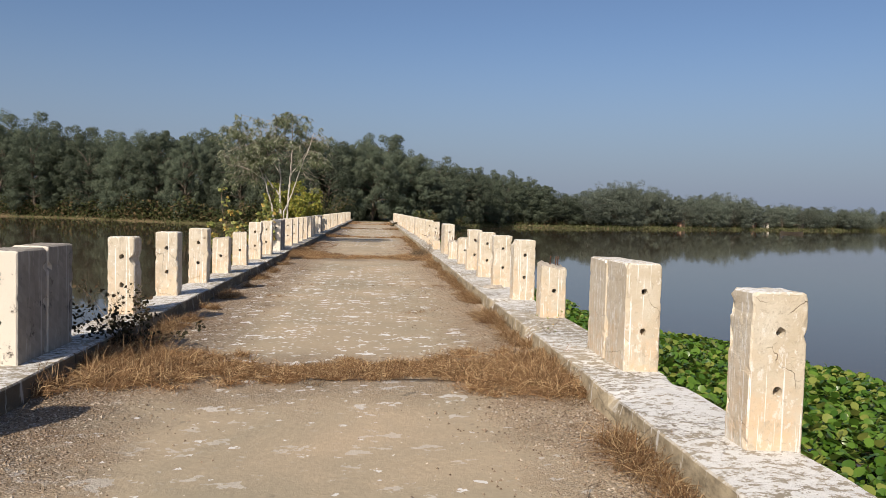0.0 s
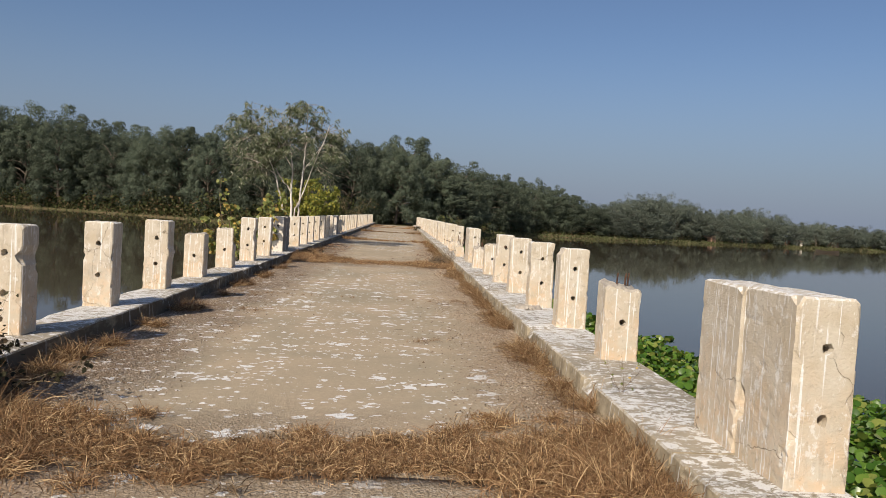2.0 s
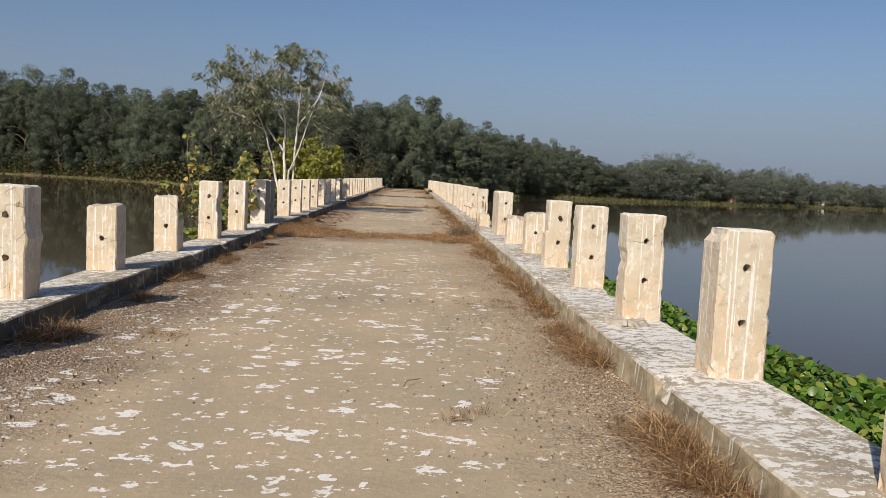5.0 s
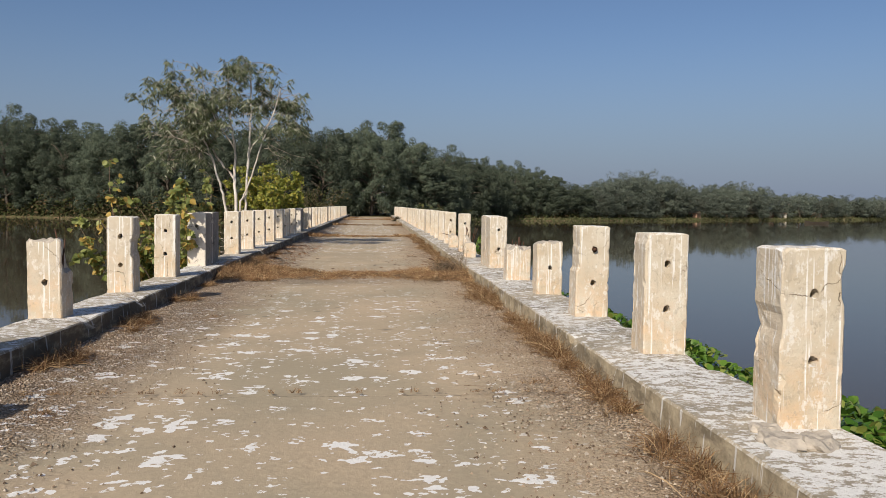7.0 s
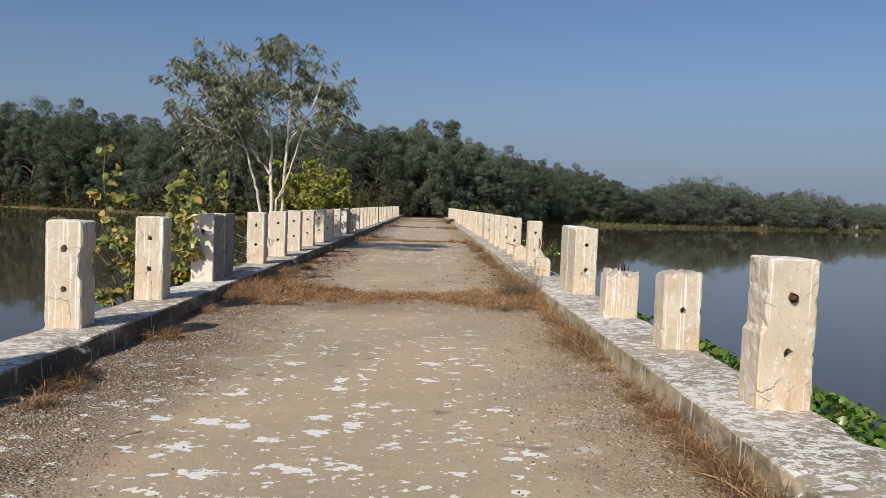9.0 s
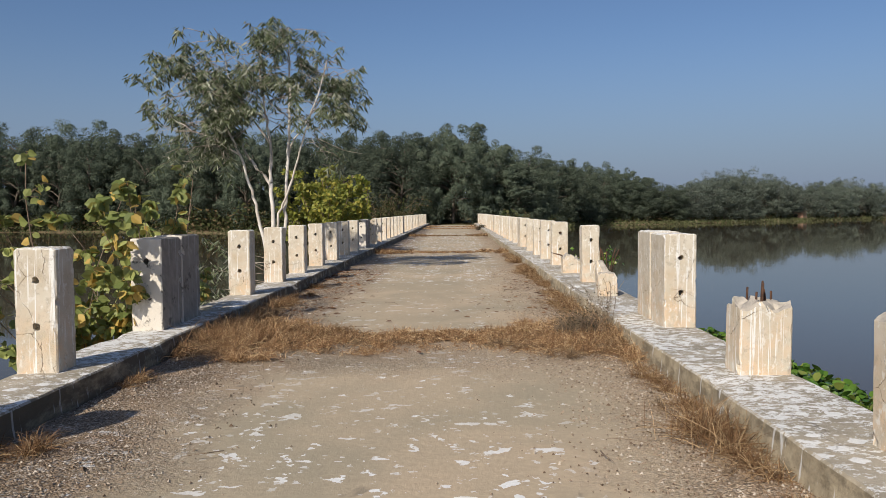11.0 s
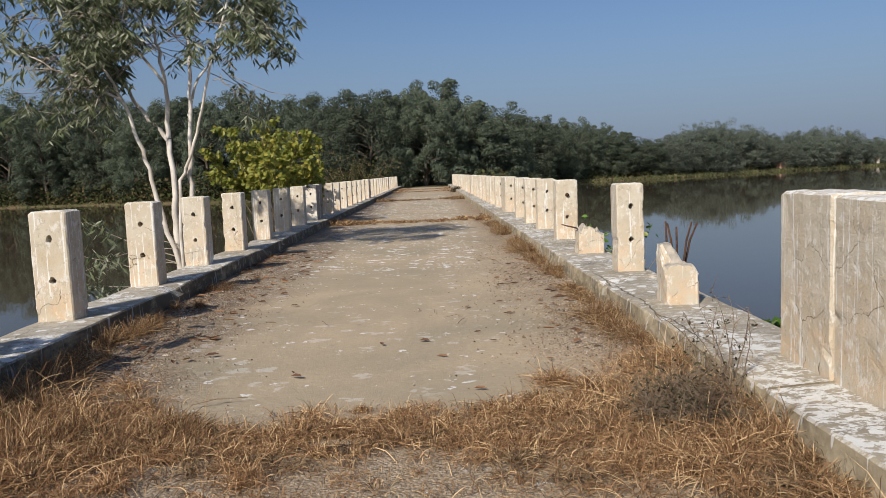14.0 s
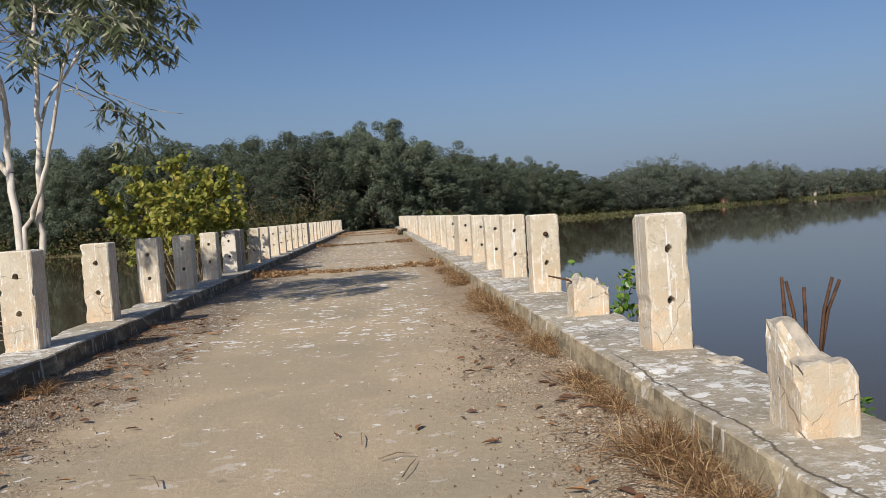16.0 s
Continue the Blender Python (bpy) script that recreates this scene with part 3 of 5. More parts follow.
# ---- railing posts ----
def outline(w, top, seed, rough, inset=0.0, bites=()):
    """Front outline of a post: left side up, over the top, right side down."""
    def lost(side, z):
        """How much a bite takes off an edge at the height z."""
        out = 0.0
        for sd, z0, z1, d in bites:
            if sd == side and z0 < z < z1:
                out += d * min(1.0, (z - z0) / 0.03, (z1 - z) / 0.03) * (1 + 0.6 * noise.noise((seed * 0.2, z * 30, side)))
        return out

    pts = []
    h = top(-w / 2)
    n = max(5, int(h / 0.045))
    for i in range(n):
        z = h * i / n
        c = max(0.0, noise.noise((seed, z * 9.0, 1.0)) - 0.30) * 0.09 * rough + lost(-1, z)
        pts.append((-w / 2 + inset + c + 0.004 * noise.noise((seed + 2, z * 14, 0)), z))
    m = 11
    for i in range(m + 1):
        x = -w / 2 + w * i / m
        z = top(x) + 0.006 * noise.noise((x * 20, seed, 3))
        if i in (0, m):
            z -= 0.012 + max(0.0, noise.noise((seed, i, 7))) * 0.06 * rough
        x = min(max(x * (1 - 2 * inset / w), -w / 2 + inset + lost(-1, z)), w / 2 - inset - lost(1, z))
        pts.append((x, z - inset))
    h = top(w / 2)
    n = max(5, int(h / 0.045))
    for i in range(n - 1, -1, -1):
        z = h * i / n
        c = max(0.0, noise.noise((seed + 30, z * 9.0, 1.0)) - 0.30) * 0.09 * rough + lost(1, z)
        pts.append((w / 2 - inset - c + 0.004 * noise.noise((seed + 9, z * 14, 0)), z))
    return pts


def post_mesh(seed, w=0.34, depth=0.31, height=1.02, holes=(0.39, 0.765), broken=None, rough=1.0, material=None, bites=()):
    """A concrete post with two rail holes right through it; broken(x, y) gives the torn top."""
    top0 = broken or (lambda x, y: height)
    ys = [0.0, 0.012, *(depth * (i + 1) / (2 + int(depth / 0.1)) for i in range(1 + int(depth / 0.1))), depth - 0.012, depth]
    bm = bmesh.new()
    loops, tubes = [], []
    zs = [z for z in holes if z + 0.1 < min(top0(0, 0), top0(0, depth), top0(-0.06, depth / 2), top0(0.06, 0))]
    ref = None
    for li, y in enumerate(ys):
        ins = 0.012 if li in (0, len(ys) - 1) else 0.0
        pts = outline(w, lambda x: top0(x, y), seed + 1.9 * li, rough * (1.3 if li < 2 or li > len(ys) - 3 else 0.15), ins, bites)
        if ref is None:
            ref = len(pts)
        if len(pts) != ref:      # keep each layer's count alike
            src = np.linspace(0, len(pts) - 1, ref)
            a = np.array(pts)
            pts = [tuple(np.array([np.interp(s, range(len(a)), a[:, 0]), np.interp(s, range(len(a)), a[:, 1])])) for s in src]
        loops.append([bm.verts.new((x, y, z)) for x, z in pts])
    for hz in zs:
        rings = []
        for y in (ys[0], ys[-1]):
            ring = []
            for a in range(12):
                t = 2 * math.pi * a / 12
                r = (0.030 + 0.012 * noise.noise((seed * 3 + hz * 9, math.cos(t) * 1.3, math.sin(t) * 1.3 + y)))
                ring.append(bm.verts.new((0.005 + r * math.cos(t), y, hz + 0.01 * noise.noise((seed, hz, 4)) + r * 1.1 * math.sin(t))))
            rings.append(ring)
        tubes.append(rings)
    for a, b in zip(loops, loops[1:]):
        for i in range(ref):
            q = (i + 1) % ref
            bm.faces.new((a[i], b[i], b[q], a[q]))
    for r0, r1 in tubes:
        for i in range(12):
            q = (i + 1) % 12
            bm.faces.new((r0[i], r0[q], r1[q], r1[i]))
    for loop, k in ((loops[0], 0), (loops[-1], 1)):
        rings = [loop] + [t[k] for t in tubes]
        edges = []
        for ring in rings:
            for i in range(len(ring)):
                e = bm.edges.get((ring[i], ring[(i + 1) % len(ring)])) or bm.edges.new((ring[i], ring[(i + 1) % len(ring)]))
                edges.append(e)
        bmesh.ops.triangle_fill(bm, use_beauty=True, use_dissolve=False, edges=edges)
    bmesh.ops.recalc_face_normals(bm, faces=bm.faces[:])
    me = bpy.data.meshes.new("bridge_post")
    bm.to_mesh(me)
    bm.free()
    me.materials.append(material or M_POST)
    me.materials.append(M_CORE)
    if broken:
        for p in me.polygons:
            if p.normal.z > 0.35 and p.center.z > 0.15:
                p.material_index = 1
    return me


def rebar(parent, x, y, z, length, lean, bend=0.0):
    verts, faces = [], []
    path = [(x, y, z - 0.06), (x + lean[0] * 0.4, y + lean[1] * 0.4, z + length * 0.5), (x + lean[0] + bend, y + lean[1], z + length)]
    tube(verts, faces, path, [0.009, 0.009, 0.008], 6)
    piece("reinforcing_bar", mesh_of("reinforcing_bar", verts, faces, M_RUST, True), parent, "rusty bent steel bar")


def put_post(x, y, me, label, group="bridge railing posts", lean=0.0):
    ob = new("bridge_post", me)
    ob.matrix_basis = pose(x, y, KERB_TOP - 0.012, lean * 0.4, lean, 0.8 * lean)
    return tagged(ob, label, "concrete post", group)


PLAIN = [post_mesh(3.1 * k + 1, w=0.34, rough=0.7 + 0.25 * (k % 4), material=M_POST_GREY if k % 3 == 1 else M_POST) for k in range(8)]
PLAIN_WIDE = [post_mesh(3.3 * k + 60, w=0.37, rough=0.7 + 0.25 * (k % 4)) for k in range(8)]
LABEL = "cream limewashed concrete railing post with two round holes"
XR, XL = 2.88, -2.895

# tops of the broken posts, over x across and y along the bridge


def torn(h, a=0.06, b=0.0, c=0.0, seed=0.0):
    return lambda x, y: max(0.1, h + b * x + c * y + a * noise.noise((x * 9 + seed, y * 9, seed)) + 0.5 * a * noise.noise((x * 23 + seed, y * 23, seed)))


# right row, from behind the start onwards
right = {-6.75: None, -4.55: None, -2.37: None, 3.6: torn(0.73, 0.05, -0.14, 0.1, 2.0), 5.76: None, 7.91: None, 10.05: None, 12.21: None,
         14.31: torn(0.74, 0.03, 0.05, 0, 5.0), 16.36: torn(0.53, 0.10, -0.05, 0.12, 8.0),
         21.83: (lambda x, y: (0.53 - 0.35 * max(0, x + 0.08) if (y > 0.17 and x < -0.01) else 0.36 - 1.5 * max(0, x - 0.085)) + 0.03 * noise.noise((x * 14, y * 14, 2))),
         24.03: None, 26.02: torn(0.33, 0.12, -0.25, 0.1, 12.0), 28.36: None, 30.66: None, 32.62: None, 34.72: None}
left = {-6.6: None, -4.5: None, -2.35: None, 3.3: None, 5.47: None, 7.6: None, 9.71: torn(0.77, 0.03, 0.05, 0, 21.0),
        12.04: (lambda x, y: (0.81 if x < 0.09 or y < 0.03 else 0.50) + 0.05 * noise.noise((x * 11, y * 9, 24))),
        14.38: None, 16.56: None, 22.32: None, 24.49: None, 26.57: None, 28.73: None, 30.95: None, 33.12: None, 35.3: None}
# posts whose edges have lost larger pieces: side, height from and to, depth
BITES = {12.21: [(-1, 0.52, 1.10, 0.024), (1, 0.70, 0.78, 0.02)], 7.91: [(-1, 0.50, 0.68, 0.018), (1, 0.72, 0.93, 0.022)],
         -2.37: [(-1, 0.86, 0.95, 0.012), (1, 0.72, 0.79, 0.022), (1, 0.96, 1.05, 0.015)], 5.76: [(-1, 0.93, 1.1, 0.04)], 10.05: [(-1, 0.94, 1.1, 0.02)],
         7.6: [(1, 0.45, 0.62, -0.02)], 3.3: [(1, 0.66, 0.80, 0.03)], 14.38: [(1, 0.50, 0.75, 0.03)], 24.03: [(1, 0.62, 0.72, 0.012), (-1, 0.30, 0.40, 0.012)]}
for k in (2, 3, 4):     # the spans farther on repeat the same setting out
    for q in range(7):
        right[SPAN * k + 3.3 + 2.12 * q + rng.uniform(-0.1, 0.1)] = None
        left[SPAN * k + 3.5 + 2.12 * q + rng.uniform(-0.1, 0.1)] = None
cnt = 0
for row, x in ((right, XR), (left, XL)):
    for y, brk in sorted(row.items()):
        cnt += 1
        if brk is None:
            me = (PLAIN_WIDE if x > 0 else PLAIN)[(cnt * 5) % 8]
            if y in BITES:
                me = post_mesh(3.7 * cnt + 5, w=0.31 if y == 24.03 else 0.37 if x > 0 else 0.34, rough=1.3, bites=BITES[y])
            p = put_post(x + rng.uniform(-0.008, 0.008) + (0.03 if y == -2.37 else -0.035 if y == 24.03 else 0), y, me, LABEL, lean=rng.uniform(-0.6, 0.6))
            if x > 0 and y in (12.21, 28.36):      # a stump of the old rail pipe is left in the hole
                pv, pf = [], []
                tube(pv, pf, [(0.005, -0.035, 0.765), (0.005, 0.1, 0.765)], [0.028, 0.028], 12)
                tube(pv, pf, [(0.005, 0.12, 0.765), (0.005, -0.036, 0.765)], [0.02, 0.02], 12)
                piece("rail_pipe", mesh_of("rail_pipe", pv, pf[:12] + pf[13:], M_RUST, True), p, "rusty stump of a rail pipe")
        else:
            stub = x > 0 and abs(y - 21.83) < 0.1
            me = post_mesh(cnt * 1.7, w=0.28 if stub else 0.40 if abs(y - 16.36) < 0.1 else 0.36 if x > 0 else 0.34, broken=brk, holes=() if abs(y - 16.36) < 0.1 else (0.39, 0.765))
            p = put_post(x - 0.17 if stub else x - 0.08 if x > 0 and y > 26 else x - 0.05 if x > 0 and abs(y - 16.36) < 0.1 else x, y, me, "broken limewashed concrete post with a ragged top", lean=rng.uniform(-0.8, 0.8))
            if x > 0 and abs(y - 3.6) < 0.1:
                for bx, by in ((-0.02, 0.2), (0.05, 0.16), (0.09, 0.2)):
                    rebar(p, bx, by, 0.78, 0.09, (0.01, 0.0))
            if x > 0 and abs(y - 16.36) < 0.1:
                for bx, by, ln in ((-0.08, 0.2, 0.13), (-0.04, 0.12, 0.10), (0.0, 0.1, 0.17), (0.03, 0.19, 0.18), (0.07, 0.21, 0.11), (0.11, 0.2, 0.10)):
                    rebar(p, bx, by, 0.54, ln, (rng.uniform(-.02, .02), 0.0))
            if x > 0 and abs(y - 21.83) < 0.1:
                for bx, by, ln, le in ((-0.05, 0.27, 0.32, -0.01), (0.0, 0.25, 0.30, -0.05), (0.02, 0.22, 0.27, 0.0), (0.07, 0.2, 0.31, 0.08), (0.10, 0.24, 0.29, 0.11)):
                    rebar(p, bx, by, 0.40, ln, (le, 0.0))
            if x > 0 and abs(y - 26.02) < 0.1:
                for ln in (0.30, 0.34):
                    rebar(p, -0.06, 0.15, 0.22 + ln * 0.3, 0.10, (-ln, -0.02))
            if x < 0 and abs(y - 12.04) < 0.1:
                rebar(p, 0.10, 0.2, 0.46, 0.36, (0.03, 0.02))
                rebar(p, 0.06, 0.2, 0.76, 0.16, (-0.03, 0.02))

# end blocks: two long posts that meet at each joint
BLOCK = [post_mesh(50 + 4.4 * k, depth=0.60, rough=0.9 + 0.3 * (k % 2), height=1.02 + 0.012 * (k % 2), material=M_POST) for k in range(4)]
BLOCK_DARK = [post_mesh(81 + 4.4 * k, depth=0.60, rough=1.2 + 0.3 * k, height=1.02 + 0.012 * k, material=M_POST_BLACK) for k in range(2)]
for k, jy in enumerate(JOINTS[1:6]):
    for x in (XR, XL):
        for h in (0, 1):
            ob = new("end_post", BLOCK[(k + h + (x > 0)) % 4])
            ob.matrix_basis = pose(x, jy - 0.615 if h == 0 else jy + 0.018, KERB_TOP - 0.012)
            dark = x < 0 and k < 3
            if dark:
                ob.data = BLOCK_DARK[h]
            tagged(ob, "blackened concrete end post with flaking limewash beside the joint" if dark else "long limewashed concrete end post beside the expansion joint", "concrete post", "end posts at the joints")


def concrete_lump(x, y, z, sx, sy, sz, rz):
    """A broken flake of concrete."""
    bm = bmesh.new()
    bmesh.ops.create_icosphere(bm, subdivisions=3, radius=1.0)
    for v in bm.verts:
        n = 1 + 0.40 * noise.noise(v.co * 1.7 + Vector((x, y, 0))) + 0.22 * noise.noise(v.co * 4.3) + 0.12 * noise.noise(v.co * 9)
        v.co = Vector((v.co.x * sx, v.co.y * sy, max(-0.3, min(0.75, v.co.z)) * sz)) * n
    me = bpy.data.meshes.new("concrete_lump")
    bm.to_mesh(me)
    bm.free()
    me.materials.append(M_CORE)
    ob = new("concrete_lump", me)
    ob.matrix_basis = pose(x, y, z, 0, 0, rz)
    tagged(ob, "broken grey lump of concrete lying on the kerb", "rubble")


concrete_lump(2.57, 7.66, KERB_TOP + 0.012, 0.085, 0.13, 0.055, 20)
concrete_lump(2.74, 7.62, KERB_TOP + 0.012, 0.11, 0.10, 0.06, 75)
concrete_lump(2.60, 7.88, KERB_TOP + 0.010, 0.06, 0.08, 0.04, 50)
concrete_lump(2.98, 23.5, KERB_TOP + 0.008, 0.07, 0.11, 0.035, 60)


# ---- dry grass ----
def blades(n, place, height, lean=0.5, width=0.005, flat=0.3):
    """Curved blades in three parts. place(n) gives n root points; height their length; flat: the share that lies matted."""
    roots = place(n)
    az = rng.uniform(0, 2 * math.pi, n)
    lying = rng.random(n) < flat
    tilt = np.where(lying, rng.uniform(1.0, 1.5, n), np.clip(np.abs(rng.normal(0, lean, n)), 0, 1.3))
    ln = height * rng.uniform(0.45, 1.3, n) * np.where(lying, 1.25, 1.0)
    turn = az + rng.normal(0, 0.5, n)
    d = np.stack([np.cos(az) * np.sin(tilt), np.sin(az) * np.sin(tilt), np.cos(tilt)], 1)
    out = np.stack([np.cos(turn), np.sin(turn), -0.5 * np.ones(n)], 1)
    side = np.cross(d, units(n))
    side /= np.linalg.norm(side, axis=1)[:, None] + 1e-9
    w = (width * rng.uniform(0.6, 1.4, n))[:, None]
    bend = (ln * rng.uniform(0.05, 0.5, n))[:, None]
    lift = np.stack([0 * az, 0 * az, lying * rng.uniform(0.0, 0.03, n)], 1)
    p1 = roots + d * (ln * 0.4)[:, None] + lift
    p2 = roots + d * (ln * 0.75)[:, None] + out * bend * 0.35 + lift
    p3 = roots + d * ln[:, None] + out * bend + lift * 0.6
    for p in (p1, p2, p3):
        p[:, 2] = np.maximum(p[:, 2], roots[:, 2] + 0.006)
    v = np.stack([roots - side * w, roots + side * w, p1 + side * w, p1 - side * w, p2 + side * w * 0.8, p2 - side * w * 0.8, p3], 1).reshape(-1, 3)
    return v, card_faces(n, [(0, 1, 2, 3), (3, 2, 4, 5), (5, 4, 6)], 7)


def clumps(jy, depth, x0, x1, side_bulge, count):
    """Uneven clumps along a joint: centres, spreads and heights, taller and wider at the kerbs."""
    x = rng.uniform(x0, x1, count)
    x = np.where(rng.random(count) < 0.30, np.where(x > 0, 2.31, -2.45) - np.sign(x) * 1.1 * rng.random(count) ** 1.3, x)
    e = np.clip((np.abs(x) - 0.7) / 1.6, 0, 1)
    y = jy + rng.normal(0, 0.26, count) * depth * (0.6 + side_bulge * e) + 0.10 * np.sin(x * 2.3) + 0.07 * np.sin(x * 5.1 + 1)
    r = rng.uniform(0.05, 0.17, count) * (1 + 0.5 * e)
    h = rng.uniform(0.04, 0.13, count) * (0.65 + 0.75 * e)
    return x, y, r, h, e


def joint_grass(jy, depth, per, count, label, side_bulge=1.5, material=M_GRASS, tall=0.05, width=0.0019, lean=0.7):
    x, y, r, h, e = clumps(jy, depth, -2.45, 2.3, side_bulge, count)
    n = per * count
    pick = np.repeat(np.arange(count), per)
    az, q = rng.uniform(0, 2 * math.pi, n), np.abs(rng.normal(0, 0.6, n))
    roots = np.stack([np.clip(x[pick] + np.cos(az) * q * r[pick] * 1.5, -2.45, 2.33), y[pick] + np.sin(az) * q * r[pick],
                      0.012 + 0.06 * e[pick] * rng.random(n) ** 2], 1)
    hh = h[pick] * np.where(rng.random(n) < tall, 1.9, 1.0)
    v, f = blades(n, lambda k: roots, hh, lean=lean, width=width, flat=0.45)
    tagged(new("dry_grass_band", mesh_of("dry_grass_band", v, f, material)), label, "dry grass", kind="stuff")


GRASS_LABEL = "rust-brown dry grass growing from the expansion joint"
joint_grass(0.85, 1.15, 230, 290, GRASS_LABEL, 1.5, M_GRASS, 0.10)
joint_grass(0.95, 1.3, 60, 90, "greyish matted dry grass across the joint", 1.3, M_GRASS_GREY, 0.0, 0.0022, 1.0)
joint_grass(19.42, 1.15, 230, 300, GRASS_LABEL, 1.5, M_GRASS, 0.12, 0.0018, 0.6)
joint_grass(19.3, 1.4, 90, 120, "greyish matted dry grass across the joint", 1.3, M_GRASS_GREY, 0.02, 0.0022, 1.0)
joint_grass(18.72, 0.9, 34, 150, "broken straw lying before the joint", 1.2, M_GRASS, 0.0, 0.0017, 1.3)
for jy in JOINTS[3:6]:
    joint_grass(jy, 1.3, 40, 90, GRASS_LABEL, 1.0, M_GRASS, 0.03, 0.010)
joint_grass(84.0, 2.2, 40, 90, "dry grass grown over the far end of the deck", 0.6, M_GRASS, 0.03, 0.012)


def tufts(spots, label, material=M_GRASS):
    """Grass tufts (x, y, half width, half length, blades, height) as one sheet of stuff."""
    vs, fs, start = [], [], 0
    for x, y, r, ry, n, h in spots:
        n = int(n)
        a, q = rng.uniform(0, 2 * math.pi, n), np.abs(rng.normal(0, 0.55, n))
        roots = np.stack([np.clip(x + q * r * np.cos(a), -2.44, 2.31), y + q * ry * np.sin(a), 0.02 + 0 * a], 1)
        v, f = blades(n, lambda k: roots, h, lean=0.7, flat=0.4, width=0.0018)
        vs.append(v)
        fs += [tuple(i + start for i in q2) for q2 in f]
        start += len(v)
    tagged(new("kerb_grass", mesh_of("kerb_grass", np.concatenate(vs), fs, material)), label, "dry grass", kind="stuff")


spots, grey = [], []
for y in np.arange(-5.0, 36.0, 0.17):        # along the sunny kerb, in uneven clumps
    d = noise.noise((y * 0.75, 0, 0)) + 0.6 * noise.noise((y * 2.3, 4, 0))
    if d > -0.10:
        s = 0.6 + 1.25 * max(0, d + 0.10)
        spots.append((2.23 - 0.12 * s * rng.random(), y + rng.uniform(-.1, .1), 0.17 * s, 0.2 * s, 190 * s, 0.165 * s))
        if rng.random() < 0.45:
            grey.append((2.16 - 0.2 * rng.random(), y, 0.16 * s, 0.2, 55 * s, 0.09))
for y, s in ((-5.2, 1), (-3.0, 1), (2.1, 1.2), (2.6, 1), (3.4, 1.2), (4.0, 0.9), (5.4, 0.8), (6.8, 1.1), (7.2, 0.8), (8.9, 0.7), (10.6, 0.9), (10.9, 1), (12.9, 0.9),
             (13.3, 0.8), (15.2, 0.9), (17.0, 0.7), (19.9, 1.4), (20.4, 1.4), (20.9, 1.3), (21.5, 1.1), (22.1, 1.3), (22.9, 1.0), (24.1, 0.7), (25.3, 0.8)):
    for _ in range(3):
        spots.append((-2.32 + rng.uniform(-0.05, 0.2), y + rng.normal() * 0.16, 0.13 * s, 0.16 * s, 150 * s, 0.17 * s))
for x, y in ((0.95, 5.3), (1.1, 5.45), (-1.55, 7.4), (-1.35, 7.3), (-1.7, 9.1), (-1.5, 13.5), (1.75, 9.9)):
    spots.append((x, y, 0.16, 0.1, 60, 0.05))
for k in range(34):                           # a thin line of grass in the crack across the slab
    if noise.noise((k * 0.4, 2, 2)) > -0.1:
        spots.append((-2.1 + k * 0.12 + rng.uniform(-.05, .05), 9.63 + rng.uniform(-0.015, 0.015), 0.05, 0.015, 16, 0.035))
for y in (1.0, 1.4, 18.6, 19.0, 19.4, 19.9, 20.4):      # taller stalks at the shaded kerb
    for _ in range(3):
        spots.append((-2.25 + rng.uniform(-0.1, 0.35), y + rng.normal() * 0.15, 0.12, 0.14, 16, 0.36))
for _ in range(46):                           # a thick bank of grass at the shaded end of the joint
    e = rng.random()
    spots.append((-2.3 + 1.5 * e, 19.5 + rng.normal() * 0.34 * (1.2 - e), 0.16, 0.15, 150, 0.21 - 0.08 * e))
for _ in range(40):                           # low matted tufts over the open joint
    spots.append((rng.uniform(-1.6, 1.2), 0.66 + rng.normal() * 0.07, 0.14, 0.08, 60, 0.06))
for _ in range(16):
    e = rng.random()
    spots.append((-2.3 + 0.9 * e, 1.0 + rng.normal() * 0.3, 0.16, 0.15, 110, 0.22 - 0.08 * e))
tufts(spots, "tufts of rust-brown dry grass along the kerb foot")
tufts(grey, "bleached matted grass along the kerb foot", M_GRASS_GREY)


# ---- grit and dead leaves on the roadway ----
def grit(n):
    x = np.where(rng.random(n) < 0.5, -2.42 + np.abs(rng.normal(0, 0.55, n)), 2.29 - np.abs(rng.normal(0, 0.55, n)))
    x = np.where((x > 2.3) | (x < -2.42), np.sign(x) * rng.uniform(1.2, 2.28, n), x)
    y = rng.uniform(-5.5, 30, n)
    s = rng.uniform(0.004, 0.013, n) * (1 + (rng.random(n) < 0.02) * 0.8)
    base = np.array([(1, 0, 0), (-0.5, 0.9, 0), (-0.5, -0.9, 0), (0.1, 0.1, 0.9)], float)
    rot = rng.uniform(0, 2 * math.pi, n)
    v = np.zeros((n, 4, 3))
    e = np.maximum(0, np.abs(x) - 1.5)
    for j, (a, b, c) in enumerate(base):
        v[:, j, 0] = x + s * (a * np.cos(rot) - b * np.sin(rot))
        v[:, j, 1] = y + s * (a * np.sin(rot) + b * np.cos(rot)) * 1.2
        v[:, j, 2] = 0.004 + 0.02 * e + s * c
    me = mesh_of("grit", v.reshape(-1, 3), card_faces(n, [(0, 1, 3), (1, 2, 3), (2, 0, 3)], 4), M_PEBBLE)
    tagged(new("grit", me), "loose grit and small stones along the kerbs", "gravel", kind="stuff")


grit(52000)


